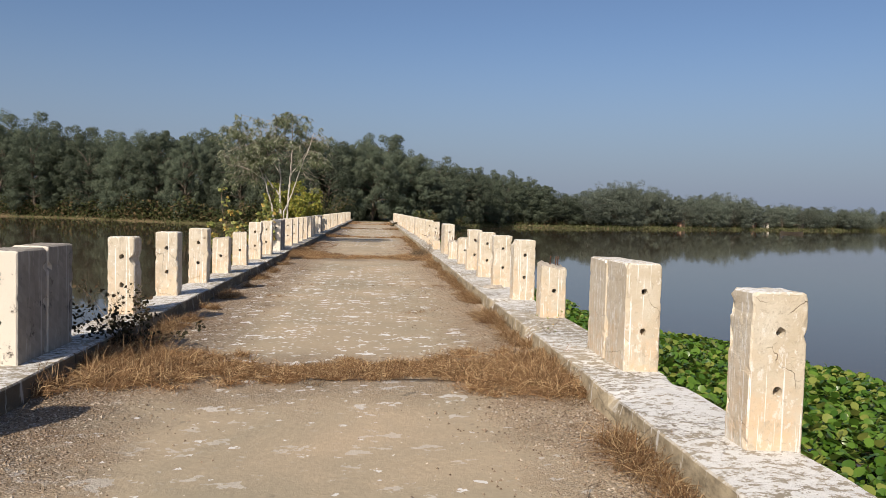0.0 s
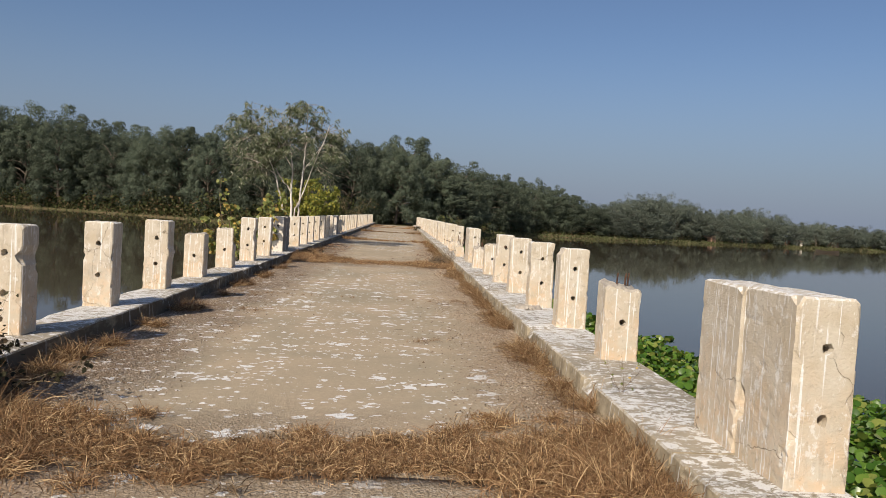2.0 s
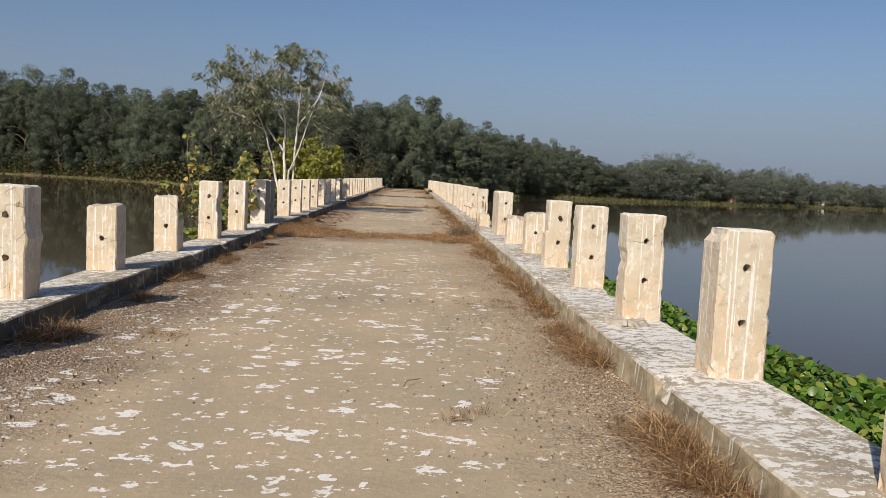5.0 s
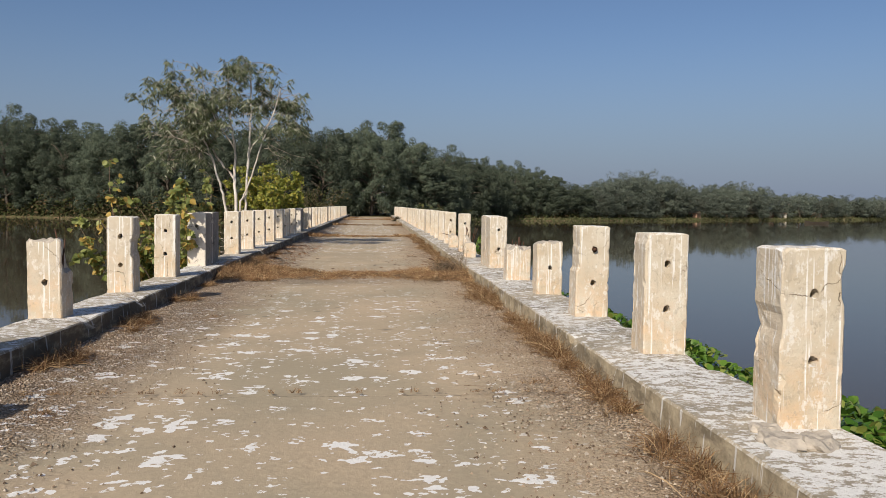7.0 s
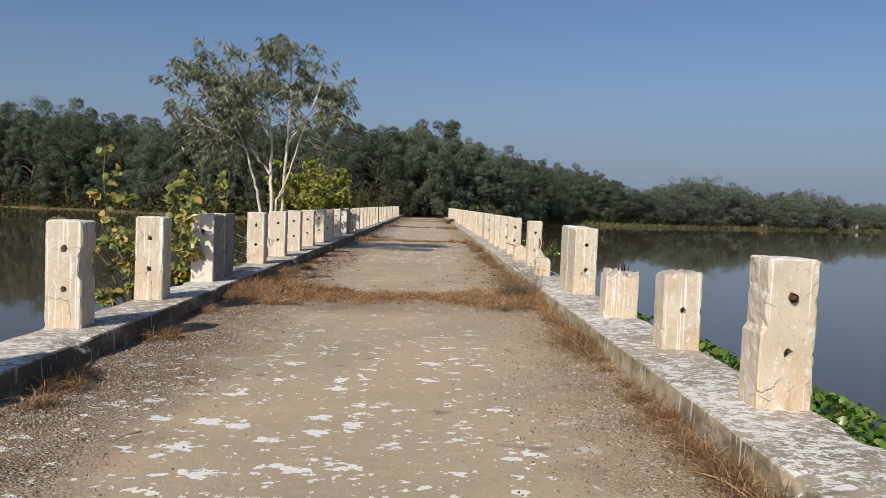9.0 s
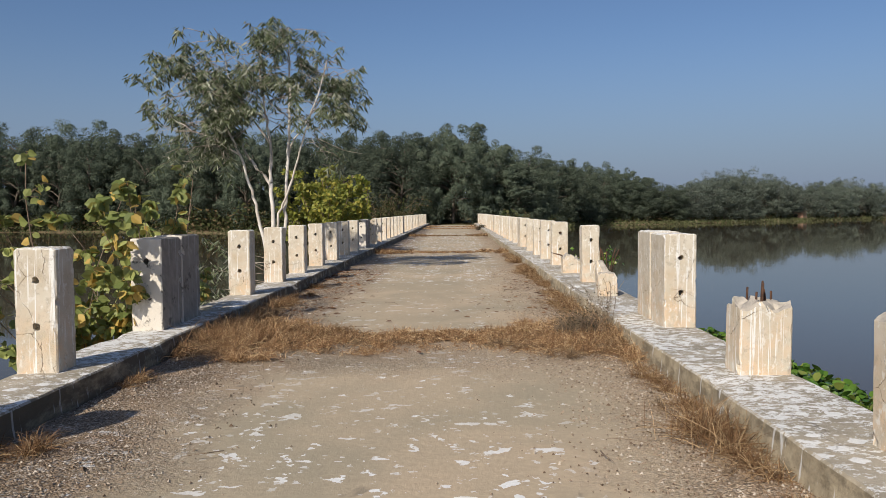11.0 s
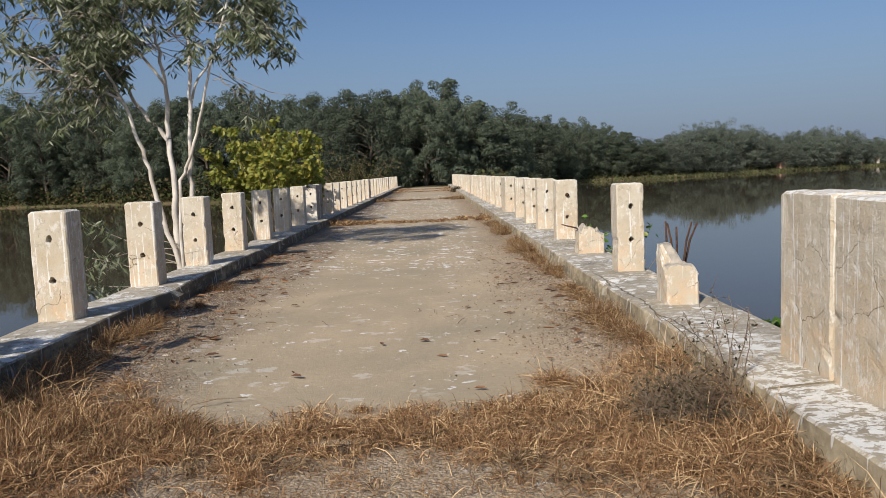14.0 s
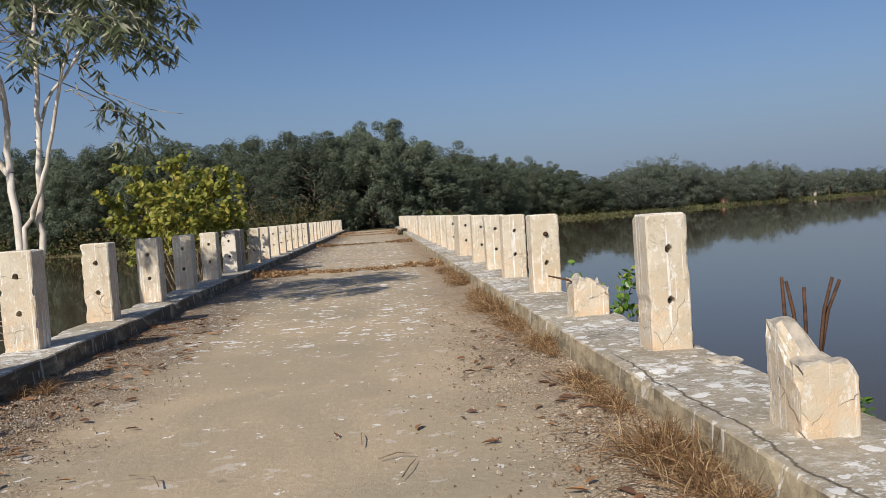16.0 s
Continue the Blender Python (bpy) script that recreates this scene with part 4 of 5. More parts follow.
def dead_leaves(n, x0, x1, y0, y1, spread):
    x = x0 + (x1 - x0) * rng.random(n) ** spread
    y = rng.uniform(y0, y1, n)
    c = np.stack([x, y, 0.014 + 0.02 * np.maximum(0, np.abs(x) - 1.5) + 0.01 * rng.random(n)], 1)
    a = rng.uniform(0, 2 * math.pi, n)
    d = np.stack([np.cos(a), np.sin(a), rng.uniform(0.0, 0.12, n)], 1)
    w = np.stack([-np.sin(a), np.cos(a), rng.uniform(-0.25, 0.25, n)], 1)
    ln = rng.uniform(0.05, 0.13, (n, 1))
    v = cards(c, d * ln, w * ln * 0.35, [(0, 0, 0), (0.35, 0.5, 0.12), (0.75, 0.35, 0.10), (1, 0, -0.02), (0.75, -0.35, 0.02), (0.35, -0.5, 0.08)])
    me = mesh_of("dead_leaves", v, card_faces(n, [(0, 1, 2, 3), (0, 3, 4, 5)], 6), M_DEADLEAF)
    tagged(new("dead_leaves", me), "curled brown dead leaves lying on the roadway", "dead leaves", kind="stuff")


dead_leaves(380, -2.38, -1.3, 20.0, 30.0, 2.2)
dead_leaves(70, 1.2, 2.2, 20.0, 28.0, 0.6)
dead_leaves(26, -1.6, 1.8, 17.8, 24.0, 1.0)


def litter(n):
    """Twigs and straws lying on the roadway."""
    verts, faces = [], []
    for _ in range(n):
        side = rng.random()
        x = -2.35 + abs(rng.normal()) * 0.7 if side < 0.5 else 2.22 - abs(rng.normal()) * 0.7
        y = rng.uniform(18.0, 32.0) if rng.random() < 0.75 else rng.uniform(-4, 18)
        a = rng.uniform(0, 2 * math.pi)
        ln = rng.uniform(0.08, 0.4)
        p = Vector((x, y, 0.03))
        q = Vector((math.cos(a), math.sin(a), 0)) * ln
        m = p + q * 0.5 + Vector((rng.normal() * 0.03, rng.normal() * 0.03, 0.015))
        tube(verts, faces, [p, m, p + q], [0.004, 0.0035, 0.002], 4)
    me = mesh_of("twig_litter", verts, faces, M_TWIG)
    tagged(new("twig_litter", me), "thin brown twigs strewn over the roadway", "twigs", kind="stuff")


litter(150)


# ---- floating hyacinth ----
MAT_EDGE = [(-30, 9.8), (2, 10.3), (6.5, 10.1), (8.7, 9.4), (10.2, 8.8), (11.4, 8.2), (12.5, 7.5), (15.8, 7.4), (17, 6.8), (19, 6.8), (21, 6.7), (23.5, 6.5), (26, 6.4), (27.5, 6.1), (28.5, 4.6), (30, 3.4)]


def hyacinth():
    n = 54000
    y = rng.uniform(-7, 29, n)
    ys, xs = zip(*MAT_EDGE)
    edge = np.interp(y, ys, xs) + 0.15 + 0.22 * np.sin(y * 2.1) + 0.15 * np.sin(y * 5.3)
    x = 3.2 + (10.6 - 3.2) * rng.random(n)
    keep = x < edge
    x, y, edge = x[keep], y[keep], edge[keep]
    n = len(x)
    z = WATER_Z + 0.12 + 0.22 * rng.random(n) * np.clip((edge - x) / 0.5, 0.5, 1) + 0.10 * np.sin(x * 1.7) * np.sin(y * 1.3)
    az = rng.uniform(0, 2 * math.pi, n)
    up = rng.uniform(0.15, 1.15, n)
    d = np.stack([np.cos(az) * np.cos(up), np.sin(az) * np.cos(up), np.sin(up)], 1)
    w = np.stack([-np.sin(az), np.cos(az), rng.uniform(-.3, .3, n)], 1)
    ln = rng.uniform(0.09, 0.16, (n, 1))
    v = cards(np.stack([x, y, z], 1), d * ln, w * ln * 0.98, ROUND)
    me = mesh_of("hyacinth_mat", v, card_faces(n, ROUND_F, len(ROUND)), M_HYACINTH, True)
    tagged(new("hyacinth_mat", me), "bright green water hyacinth floating beside the bridge", "water plants", kind="stuff")


hyacinth()


# ---- trees and shrubs close to the bridge ----
def gum_tree():
    o = Vector((-4.05, 29.2, WATER_Z - 0.3))
    root = thing("gum_tree", "slender white-barked gum tree with drooping grey-green leaves", "tree", tuple(o))
    stems = [([(-4.0, 29.2, -1.9), (-4.02, 29.2, 0.6), (-4.01, 29.2, 1.2), (-4.04, 29.2, 2.22)], 0.060, 0.046),
             ([(-4.04, 29.2, 2.22), (-4.02, 29.2, 2.79), (-4.06, 29.25, 3.27), (-4.16, 29.3, 3.9), (-4.3, 29.4, 4.8), (-4.25, 29.4, 5.6)], 0.043, 0.016),
             ([(-4.04, 29.2, 2.22), (-4.35, 29.25, 2.55), (-4.65, 29.3, 2.91), (-4.85, 29.4, 3.35), (-5.2, 29.6, 4.1), (-5.5, 29.7, 5.0)], 0.040, 0.016),
             ([(-3.5, 29.1, -1.9), (-3.99, 29.1, 0.0), (-4.3, 29.1, 1.18), (-4.44, 29.1, 1.87), (-4.63, 29.1, 2.56), (-4.85, 29.0, 3.2), (-5.3, 28.9, 4.0), (-5.8, 28.8, 4.8)], 0.050, 0.016),
             ([(-3.85, 29.15, -1.9), (-3.82, 29.15, 0.5), (-3.69, 29.15, 1.19), (-3.66, 29.15, 1.96), (-3.58, 29.1, 3.03), (-3.53, 29.1, 4.0), (-3.48, 29.0, 5.1), (-3.5, 29.0, 5.9)], 0.054, 0.016),
             ([(-3.95, 29.0, -1.9), (-3.89, 29.0, 0.42), (-3.80, 29.0, 1.48), (-3.6, 29.0, 1.95), (-3.35, 28.9, 2.6), (-3.1, 28.7, 3.4), (-2.7, 28.5, 4.3), (-2.5, 28.4, 5.0)], 0.036, 0.014),
             ([(-3.66, 29.15, 2.6), (-3.5, 29.4, 3.3), (-3.0, 29.7, 4.1), (-2.6, 29.9, 4.9)], 0.025, 0.012),
             ([(-4.75, 29.05, 2.9), (-5.3, 29.0, 3.25), (-6.0, 28.9, 3.6), (-6.6, 28.8, 3.9)], 0.025, 0.010),
             ([(-4.06, 29.25, 3.2), (-4.5, 28.8, 3.9), (-4.8, 28.5, 4.6), (-4.9, 28.3, 5.4)], 0.025, 0.010)]
    tips = []
    for s, r0, r1 in stems:
        pts = []
        for a, b in zip(s, s[1:]):
            for k in range(4):
                pts.append(Vector(a).lerp(Vector(b), k / 4) + Vector(rng.normal(size=3)) * 0.014)
        pts.append(Vector(s[-1]))
        verts, faces = [], []
        tube(verts, faces, [p - o for p in pts], [r0 + (r1 - r0) * i / (len(pts) - 1) for i in range(len(pts))], 9)
        piece("stem", mesh_of("stem", verts, faces, M_GUMBARK, True), root)
        tips += [p for p in pts if p.z > 2.9]

    def inside(q, k=1.0):
        base = 3.05 + 0.45 * noise.noise((q.x * 0.9, q.y * 0.9, 4))      # the crown's ragged lower edge
        return (abs(q.x + 4.3) / (2.75 * k)) ** 2.6 + (abs(q.z - 4.0) / (2.05 * k)) ** 2.6 + (abs(q.y - 29.2) / (2.5 * k)) ** 2.6 < 1 and q.z > base - 0.55 and not (abs(q.x + 4.0) < 0.95 and q.z < 3.75)

    verts, faces, leaf, low = [], [], [], []
    for p in tips:
        for _ in range(3):
            a = rng.uniform(0, 2 * math.pi)
            path = wander(p, Vector((math.cos(a), math.sin(a), rng.uniform(-0.45, 0.8))), rng.uniform(0.8, 2.3), 7, 0.2, -0.04)
            path = [q for q in path if inside(q)]
            if len(path) < 3:
                continue
            tube(verts, faces, [q - o for q in path], [0.010 - 0.0011 * i for i in range(len(path))], 4)
            for q in path[2:]:
                if noise.noise((q.x * 0.95, q.y * 0.95, q.z * 1.1 + 3)) < -0.02:
                    continue
                # a hanging spray: the twig arches over and its leaves droop from it
                twig = wander(q, Vector((rng.normal(), rng.normal(), 0.2)), rng.uniform(0.25, 0.6), 5, 0.2, -0.32)
                tube(verts, faces, [t - o for t in twig], [0.004, 0.0035, 0.003, 0.0025, 0.002, 0.0015], 3)
                for t in twig[1:]:
                    for _ in range(5):
                        leaf.append(t - o + Vector(rng.normal(size=3)) * 0.035)
    # low side shoots that reach out over the water, leafy at their ends
    for k in range(9):
        start = Vector((-4.0, 29.1, rng.uniform(-0.4, 0.5)))
        reach = 2.0 if k < 5 else 0.8
        path = wander(start, Vector((-1, rng.uniform(-0.4, 0.2), rng.uniform(-0.02, 0.24))), reach * rng.uniform(0.75, 1.1), 8, 0.10, -0.01)
        tube(verts, faces, [q - o for q in path], [0.012 - 0.001 * i for i in range(9)], 4)
        if k < 5:
            low += [q - o + Vector(rng.normal(size=3)) * 0.09 for q in path[5:] for _ in range(16)]
    piece("branchwork", mesh_of("branchwork", verts, faces, M_GUMTWIG, True), root)
    c = np.array([tuple(p) for p in leaf + low])
    piece("foliage", foliage("foliage", c, 0.20, 0.040, 0.76, M_EUC), root)


gum_tree()


def shrub(name, label, at, stems, spread, height, leaves, length, width, droop, material, shape, faces, bark=M_TWIG, n_leaf=6, lean=0.5, thick=0.016, low=0.15):
    root = thing(name, label, "shrub", at)
    beyond = abs(at[0]) > 3.2 and at[1] < 60        # grows outside the railing and stays there

    def kept(path):
        if beyond:
            for q in path:
                q.x = min(q.x, -2.95 - at[0]) if at[0] < 0 else max(q.x, 3.05 - at[0])
        return path
    verts, faces2, pts = [], [], []
    for _ in range(stems):
        a = rng.uniform(0, 2 * math.pi)
        d = Vector((math.cos(a) * lean, math.sin(a) * lean, 1))
        path = kept(wander((rng.normal() * spread * 0.12, rng.normal() * spread * 0.12, 0), d, height * rng.uniform(0.6, 1.1), 8, 0.16, 0.0))
        tube(verts, faces2, path, [thick * (1 - 0.09 * i) for i in range(9)], 5)
        for i, q in enumerate(path):
            if q.z > low * height:
                for _ in range(2):
                    tw = kept(wander(q, Vector(rng.normal(size=3)) + Vector((0, 0, 0.3)), spread * rng.uniform(0.2, 0.55), 4, 0.3, -0.05))
                    tube(verts, faces2, tw, [thick * 0.4, thick * 0.34, thick * 0.28, thick * 0.22, thick * 0.15], 4)
                    pts += [p + Vector(rng.normal(size=3)) * 0.05 * min(1.0, spread) for p in tw[1:] for _ in range(n_leaf)]
    piece("branchwork", mesh_of("branchwork", verts, faces2, bark, True), root)
    pts = pts or [path[-1]]
    c = np.array([tuple(p) for p in pts])
    if len(c) > leaves:
        c = c[rng.choice(len(c), leaves, replace=False)]
    piece("foliage", foliage("foliage", c, length, width, droop, material, shape, faces), root)
    return root


shrub("fig_sapling", "leggy fig sapling with large green and yellowing leaves", (-3.62, 19.6, WATER_Z - 0.2), 24, 0.46, 3.5, 3600, 0.125, 0.11, 0.5, M_FIG, BROAD, BROAD_F, n_leaf=10, lean=0.07, thick=0.012, low=0.42)
shrub("fig_sapling", "bare-topped fig sapling with a few brown leaves", (-3.75, 19.5, WATER_Z - 0.2), 9, 0.7, 4.0, 200, 0.12, 0.10, 0.55, M_FIG, BROAD, BROAD_F, n_leaf=2, lean=0.10, thick=0.02, low=0.5)
shrub("yellow_shrub", "bushy shrub with bright yellow-green leaves beside the railing", (-3.95, 38.9, WATER_Z - 0.2), 34, 1.5, 4.6, 9500, 0.15, 0.11, 0.4, M_YELLOW, BROAD, BROAD_F, n_leaf=12, lean=0.16, thick=0.026, low=0.64)
shrub("withered_weed", "dark withered weed growing at the end post", (-2.42, 1.7, 0.02), 14, 0.36, 0.78, 800, 0.05, 0.035, 0.4, M_WEED, BROAD, BROAD_F, n_leaf=3, lean=0.7, thick=0.004, low=0.1)
shrub("withered_weed", "leggy dry weed stalks over the kerb", (-2.7, 2.4, 0.2), 7, 0.25, 0.75, 40, 0.04, 0.03, 0.4, M_WEED, BROAD, BROAD_F, n_leaf=1, lean=0.6, thick=0.003, low=0.3)
shrub("thin_weed", "thin reddish weed stalks beside the end post", (2.26, 19.6, 0.02), 12, 0.2, 0.78, 90, 0.025, 0.012, 0.3, M_WEED, BROAD, BROAD_F, n_leaf=1, lean=0.3, thick=0.005, low=0.2)
shrub("withered_weed", "grey tangled withered brush beside the end post", (1.88, 19.35, 0.02), 110, 0.40, 0.36, 1300, 0.035, 0.012, 0.3, M_WEED, LANCE, LANCE_F, n_leaf=3, lean=1.1, thick=0.004, low=0.05)
shrub("thin_weed", "thin green weed on the kerb", (2.5, 2.2, 0.2), 4, 0.12, 0.32, 22, 0.03, 0.016, 0.3, M_FIG, BROAD, BROAD_F, n_leaf=1, lean=0.4, thick=0.003, low=0.2)
shrub("green_shoot", "bright green leafy shoot outside the railing", (3.5, 27.7, WATER_Z), 9, 0.9, 2.25, 900, 0.09, 0.06, 0.2, M_HYACINTH, BROAD, BROAD_F, n_leaf=4, lean=0.14, thick=0.014, low=0.72)
shrub("thorn_scrub", "broad dark olive thorn scrub at the bridge end", (-7.5, 101, -1.2), 26, 2.6, 5.2, 9000, 0.22, 0.12, 0.2, M_SCRUB, LANCE, LANCE_F, n_leaf=6, lean=0.9, thick=0.05, low=0.15)
shrub("thorn_scrub", "dark olive thorn scrub at the bridge end", (-13, 112, -1.0), 24, 3.0, 5.5, 9000, 0.24, 0.12, 0.2, M_SCRUB, LANCE, LANCE_F, n_leaf=6, lean=1.0, thick=0.05, low=0.1)
shrub("thorn_scrub", "low dark thorn scrub at the bridge end", (7.5, 104, -1.2), 16, 1.8, 2.6, 5000, 0.2, 0.1, 0.2, M_SCRUB, LANCE, LANCE_F, n_leaf=6, lean=1.0, thick=0.04, low=0.1)
shrub("dry_clump", "dark dry brush clump lying on the roadway", (2.25, 70.0, 0.0), 14, 0.35, 0.62, 900, 0.10, 0.03, 0.2, M_WEED, LANCE, LANCE_F, n_leaf=4, lean=0.9, thick=0.012, low=0.05)


# ---- woods on the far shore ----
def wood_tree(height, width, lobes, material, leaves, size):
    """One tree: tapered trunk with limbs, and a domed crown of rounded clumps with ragged, hanging undersides."""
    verts, faces, cs, ns = [], [], [], []
    trunk = wander((0, 0, -0.5), (rng.normal() * 0.05, rng.normal() * 0.05, 1), height * 0.75, 8, 0.05, 0.05)
    tube(verts, faces, trunk, [0.02 * height * (1 - 0.1 * i) for i in range(9)], 8)
    for k in range(lobes):
        f = (k + 0.5) / lobes
        el = math.asin(max(-0.97, min(0.99, 1.85 * f - 0.90)))            # from low skirts to the crown's top
        a = k * 2.4 + rng.uniform(-0.5, 0.5)
        q = rng.uniform(0.62, 0.86)
        tip = Vector((math.cos(a) * math.cos(el * (1 if el > 0 else 0.5)) * q * width * 0.5, math.sin(a) * math.cos(el * (1 if el > 0 else 0.5)) * q * width * 0.5, height * (0.48 + 0.42 * math.sin(el) * (q / 0.8 if el > 0 else 1.0))))
        base = trunk[min(8, 2 + int(f * 6))]
        limb = [base.lerp(tip, t) + Vector((0, 0, 0.05 * height * math.sin(t * 3.14))) for t in (0, 0.35, 0.7, 1)]
        tube(verts, faces, limb, [0.010 * height, 0.007 * height, 0.005 * height, 0.002 * height], 5)
        r = width * rng.uniform(0.12, 0.20)
        for sub in range(5):                    # each limb end carries a few rounded clumps
            o2 = np.array(tip) + units(1)[0] * r * 0.85 * np.array((0.95, 0.95, 1.05))
            d = units(leaves)
            rs = r * rng.uniform(0.36, 0.60)
            pts = o2 + d * rs * (0.75 + 0.35 * rng.random((leaves, 1)))
            hang = (rng.random(leaves) < 0.35) & (d[:, 2] < 0.2)
            pts[:, 2] -= hang * rng.random(leaves) ** 2 * r * 1.3
            cs.append(pts)
            ns.append(d)
    c = np.concatenate(cs)
    tm = mesh_of("trunk", verts, faces, M_WOODBARK, True)
    out = np.concatenate(ns) + 0.22 * units(len(c))
    out /= np.linalg.norm(out, axis=1)[:, None]
    along = np.cross(out, units(len(c)))
    along /= np.linalg.norm(along, axis=1)[:, None] + 1e-9
    across = np.cross(out, along)
    ln = size * rng.uniform(0.65, 1.35, (len(c), 1))
    v = cards(c, along * ln, across * ln * 0.62, LANCE)
    return tm, mesh_of("crown", v, card_faces(len(c), LANCE_F, 4), material)


PROTO = [wood_tree(15.0, w, lb, M_WOODS, 230, 0.23) for w, lb in ((9.5, 32), (8.0, 29), (11.0, 36), (8.8, 30), (12.0, 38))]
# the most distant trees use the leaf colour with more haze painted in
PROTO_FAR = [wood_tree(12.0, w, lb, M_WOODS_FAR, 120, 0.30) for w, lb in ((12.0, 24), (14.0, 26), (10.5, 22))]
SKYLINE = [(-60, 5.0), (-40, 5.4), (-25, 5.3), (-22, 5.7), (-20.6, 5.4), (-19.5, 4.2), (-18.4, 5.7), (-14.5, 5.9), (-11.8, 5.4), (-8, 6.1), (-5.4, 5.5), (-3.6, 5.7), (-0.5, 6.1),
           (2.4, 5.6), (4.1, 4.3), (6.5, 3.9), (9, 3.3), (11.2, 2.85), (13.5, 2.4), (15.2, 1.6), (16.3, 1.3), (18, 2.5), (21, 2.15), (22.4, 1.9), (23.6, 1.35), (25.5, 1.7), (28, 1.3), (31, 1.0), (36, 0.85), (60, 0.8)]


def plant_tree(x, y, top, far=False):
    """top: height of the crown above the ground there."""
    z = -0.55
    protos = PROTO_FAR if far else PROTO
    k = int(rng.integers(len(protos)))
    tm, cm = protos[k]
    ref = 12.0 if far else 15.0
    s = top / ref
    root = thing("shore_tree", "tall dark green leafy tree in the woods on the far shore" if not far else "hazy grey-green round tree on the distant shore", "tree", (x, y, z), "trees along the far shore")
    sw = max(s, 0.85 if not far else 0.9) * rng.uniform(0.95, 1.25)
    root.matrix_basis = pose(x, y, z, 0, 0, rng.uniform(0, 360)) @ Matrix.Diagonal((sw, sw, s, 1))
    piece("trunk", tm, root)
    piece("crown", cm, root)


az = -46.0
while az < 47.0:
    for rowk in range(2):
        a = az + rng.uniform(-0.5, 0.5)
        el = float(np.interp(a, *zip(*SKYLINE)))
        # meet the shoreline along this bearing, then step inland
        d = 60.0
        while d < 700 and 6.0 + d * math.cos(radians(a)) < shore_y(0.5 + d * math.sin(radians(a))):
            d += 2.0
        if d > 600:
            continue
        d += 7 + rowk * 12 + rng.uniform(-2, 2) + (8 if abs(a) < 3 else 0)
        top = d * math.tan(radians(el)) + 1.5 + 0.55
        top *= (0.95, 1.08)[rowk] * rng.uniform(0.87, 1.04)
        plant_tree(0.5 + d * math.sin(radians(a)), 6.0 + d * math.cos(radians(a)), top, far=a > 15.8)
    az += 2.1 if az < 3 else 1.5 if az < 15 else 1.05


def scrub_band():
    """Low growth under the trees, and weeds at the water's edge."""
    n = 30000
    x = np.concatenate([rng.uniform(-130, 30, n), rng.uniform(30, 240, n // 2)])
    sy = np.array([shore_y(q) for q in x])
    keep = (np.abs(x) > 6)
    x, sy = x[keep], sy[keep]
    y = sy + np.where(x < -9, 1.0, 3.5) + 13 * rng.random(len(x)) ** 1.5
    clump = np.array([max(0.1, 0.55 + noise.noise((q * 0.22, w * 0.2, 0))) for q, w in zip(x, y)])
    z = -1.1 + 4.4 * clump * rng.random(len(x)) ** 1.3 * np.where(x > 20, 0.45, 1.0)
    me = foliage("shore_scrub", np.stack([x, y, z], 1), 0.6, 0.34, 0.3, M_SCRUB)
    tagged(new("shore_scrub", me), "dark undergrowth below the trees on the far shore", "undergrowth", kind="stuff")
    m = 16000
    x = np.concatenate([rng.uniform(9, 260, m), rng.uniform(-130, -9, m // 12)])
    sy = np.array([shore_y(q) for q in x])
    y = sy - 2.0 + 5.5 * rng.random(len(x))
    z = np.where(y < sy, WATER_Z + 0.05, -1.45) + 0.5 * rng.random(len(x)) ** 2
    me = foliage("shore_weed", np.stack([x, y, z], 1), 0.5, 0.22, 0.0, M_REED)
    tagged(new("shore_weed", me), "pale green weed lining the water's edge", "water weed", kind="stuff")


scrub_band()


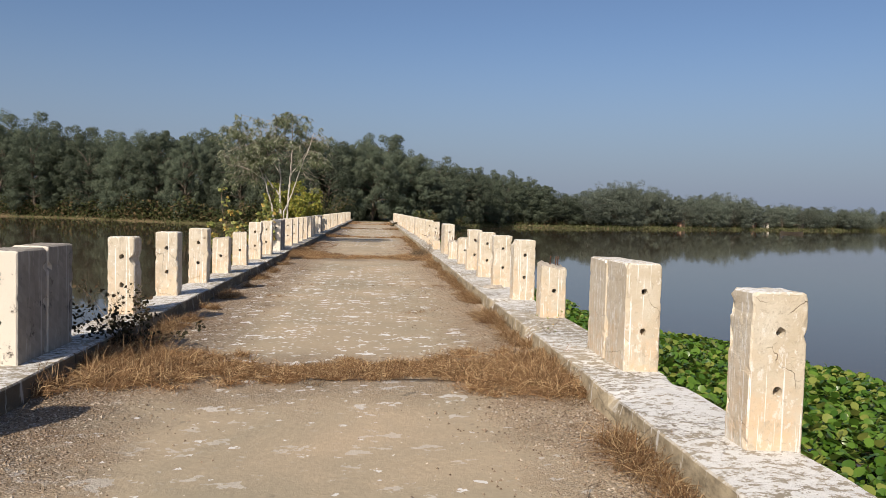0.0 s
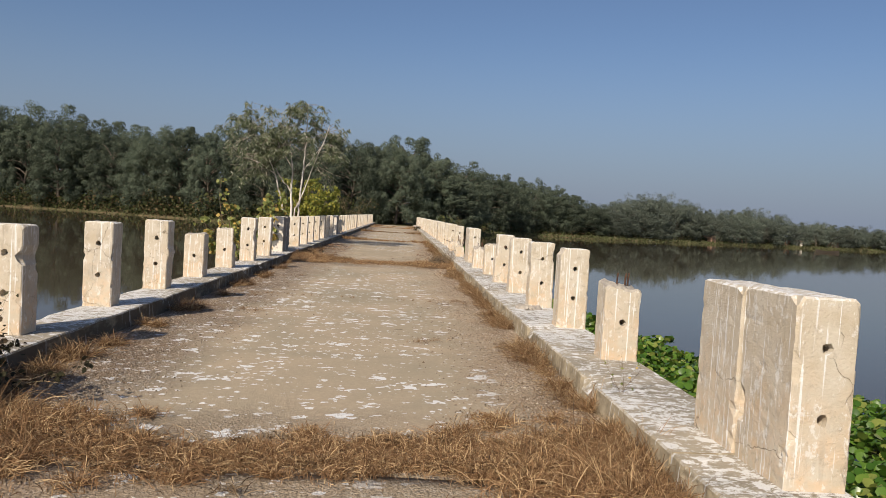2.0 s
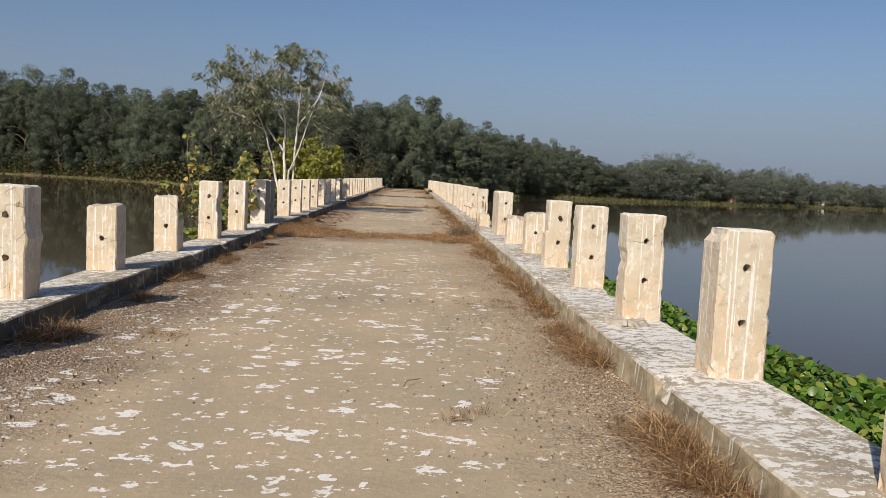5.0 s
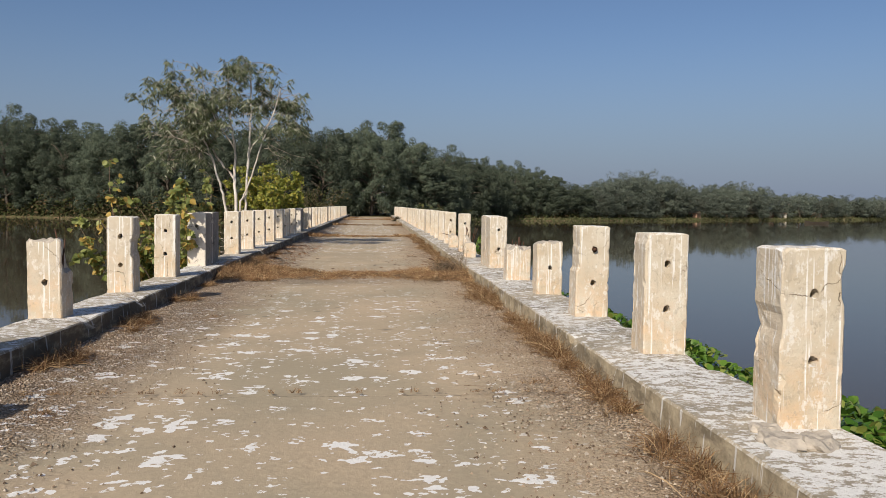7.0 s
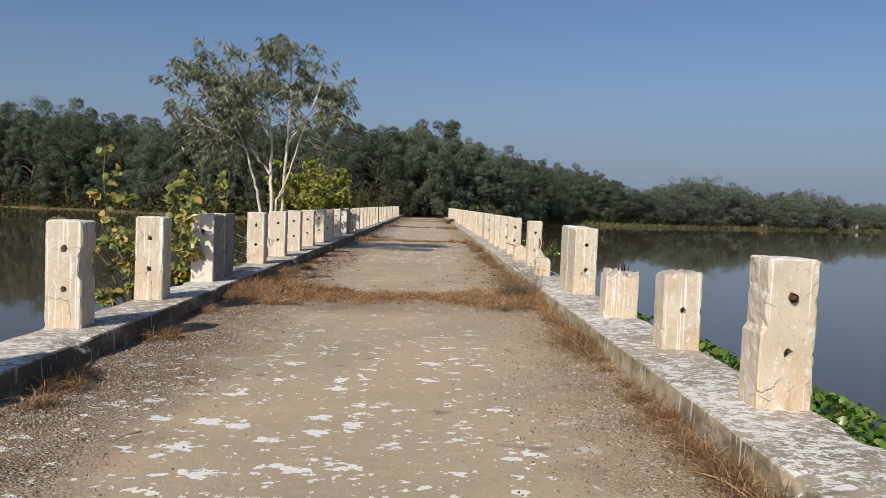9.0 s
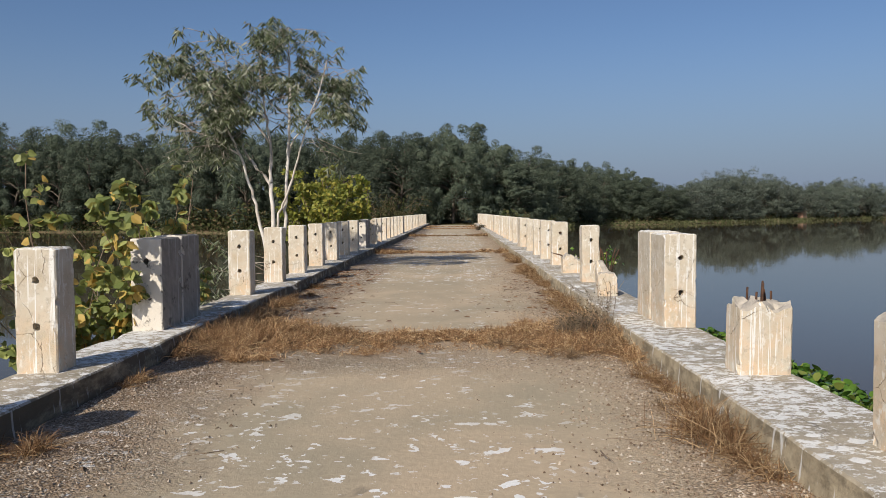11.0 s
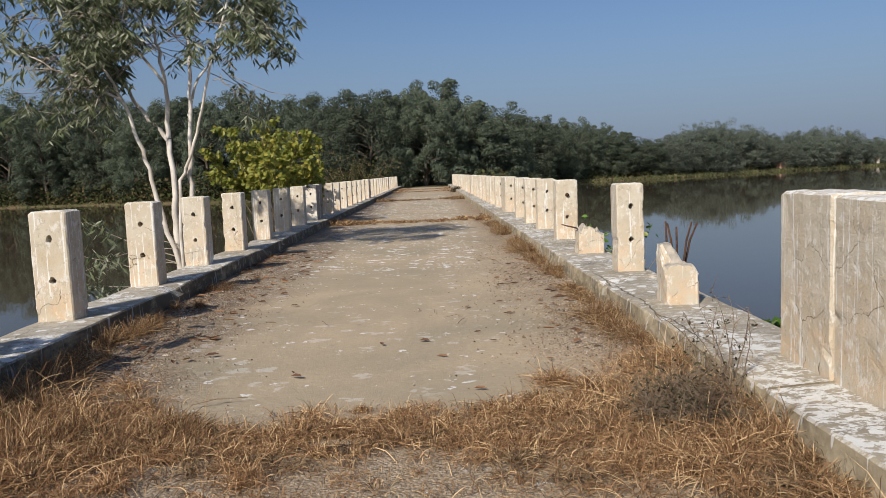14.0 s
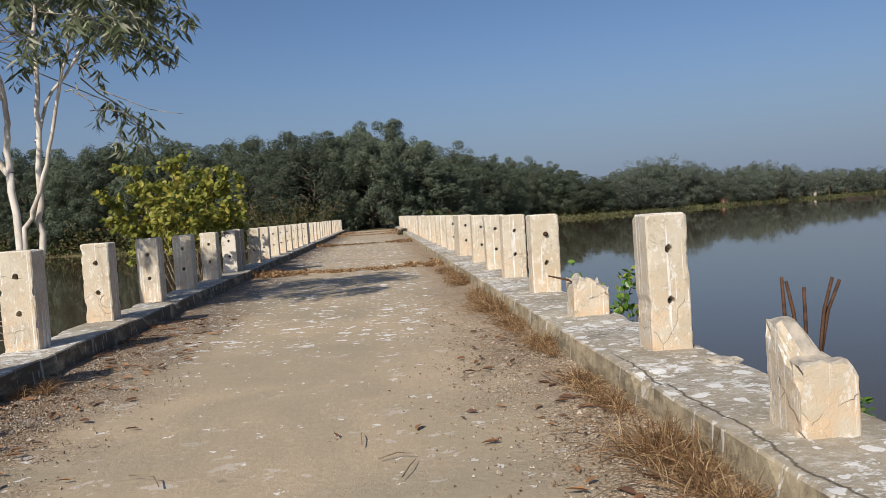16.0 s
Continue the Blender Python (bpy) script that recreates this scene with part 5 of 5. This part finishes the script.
# ---- huts and a boat, far off ----
def hut(x, y, w, d, h, wall, rz):
    root = thing("hut", "small village hut with earthy walls near the far shore", "hut", (x, y, -0.75), "village huts", rz=rz)
    def box(x0, x1, y0, y1, z0, z1, m, nm, par):
        v = [(a, b, c) for c in (z0, z1) for a, b in ((x0, y0), (x1, y0), (x1, y1), (x0, y1))]
        f = [(0, 3, 2, 1), (4, 5, 6, 7), (0, 1, 5, 4), (1, 2, 6, 5), (2, 3, 7, 6), (3, 0, 4, 7)]
        return piece(nm, mesh_of(nm, v, f, m), par)
    box(-w / 2, w / 2, -d / 2, d / 2, -0.5, h, wall, "wall", root)
    box(-w * 0.12, w * 0.12, -d / 2 - 0.05, -d / 2 + 0.05, -0.4, h * 0.7, M_BOAT, "door", root)
    v = [(-w * 0.58, -d * 0.62, h * 0.95), (w * 0.58, -d * 0.62, h * 0.95), (w * 0.58, d * 0.62, h * 0.95), (-w * 0.58, d * 0.62, h * 0.95), (-w * 0.5, 0, h * 1.35), (w * 0.5, 0, h * 1.35)]
    piece("roof", mesh_of("roof", v, [(0, 1, 5, 4), (2, 3, 4, 5), (1, 2, 5), (3, 0, 4), (3, 2, 1, 0)], M_THATCH), root)


for bearing, extra, w, m in ((23.3, 7, 3.4, M_BRICK), (25.6, 8, 2.6, M_BRICK), (28.2, 8, 2.8, M_BRICK), (29.1, 7, 2.2, M_PLASTER), (31.2, 8, 3, M_BRICK)):
    d = 100.0
    while 6.0 + d * math.cos(radians(bearing)) < shore_y(0.5 + d * math.sin(radians(bearing))):
        d += 1.0
    d += extra
    hut(0.5 + d * math.sin(radians(bearing)), 6 + d * math.cos(radians(bearing)), w, 3, 1.2, m, -bearing + rng.uniform(-20, 20))


def boat(x, y):
    root = thing("boat", "small dark wooden boat floating on the lake", "boat", (x, y, WATER_Z), rz=70)
    v, f = [], []
    n = 11
    for i in range(n):
        t = -1 + 2 * i / (n - 1)
        w = 0.62 * (1 - abs(t) ** 2.4) + 0.02
        sh = 0.42 + 0.28 * t * t
        for a, z in ((-w, sh), (-w * 0.7, 0.0), (0, -0.12), (w * 0.7, 0.0), (w, sh), (w * 0.85, sh - 0.03), (0, 0.05), (-w * 0.85, sh - 0.03)):
            v.append((a, t * 2.6, z))
    for i in range(n - 1):
        for k in range(8):
            q = (k + 1) % 8
            f.append((i * 8 + k, (i + 1) * 8 + k, (i + 1) * 8 + q, i * 8 + q))
    piece("hull", mesh_of("hull", v, f, M_BOAT), root)
    for t in (-0.8, 0.6):
        vv = [(a, t + b, c) for c in (0.30, 0.35) for a, b in ((-0.5, -0.12), (0.5, -0.12), (0.5, 0.12), (-0.5, 0.12))]
        piece("bench", mesh_of("bench", vv, [(0, 3, 2, 1), (4, 5, 6, 7), (0, 1, 5, 4), (1, 2, 6, 5), (2, 3, 7, 6), (3, 0, 4, 7)], M_THATCH), root)


boat(104, 176)
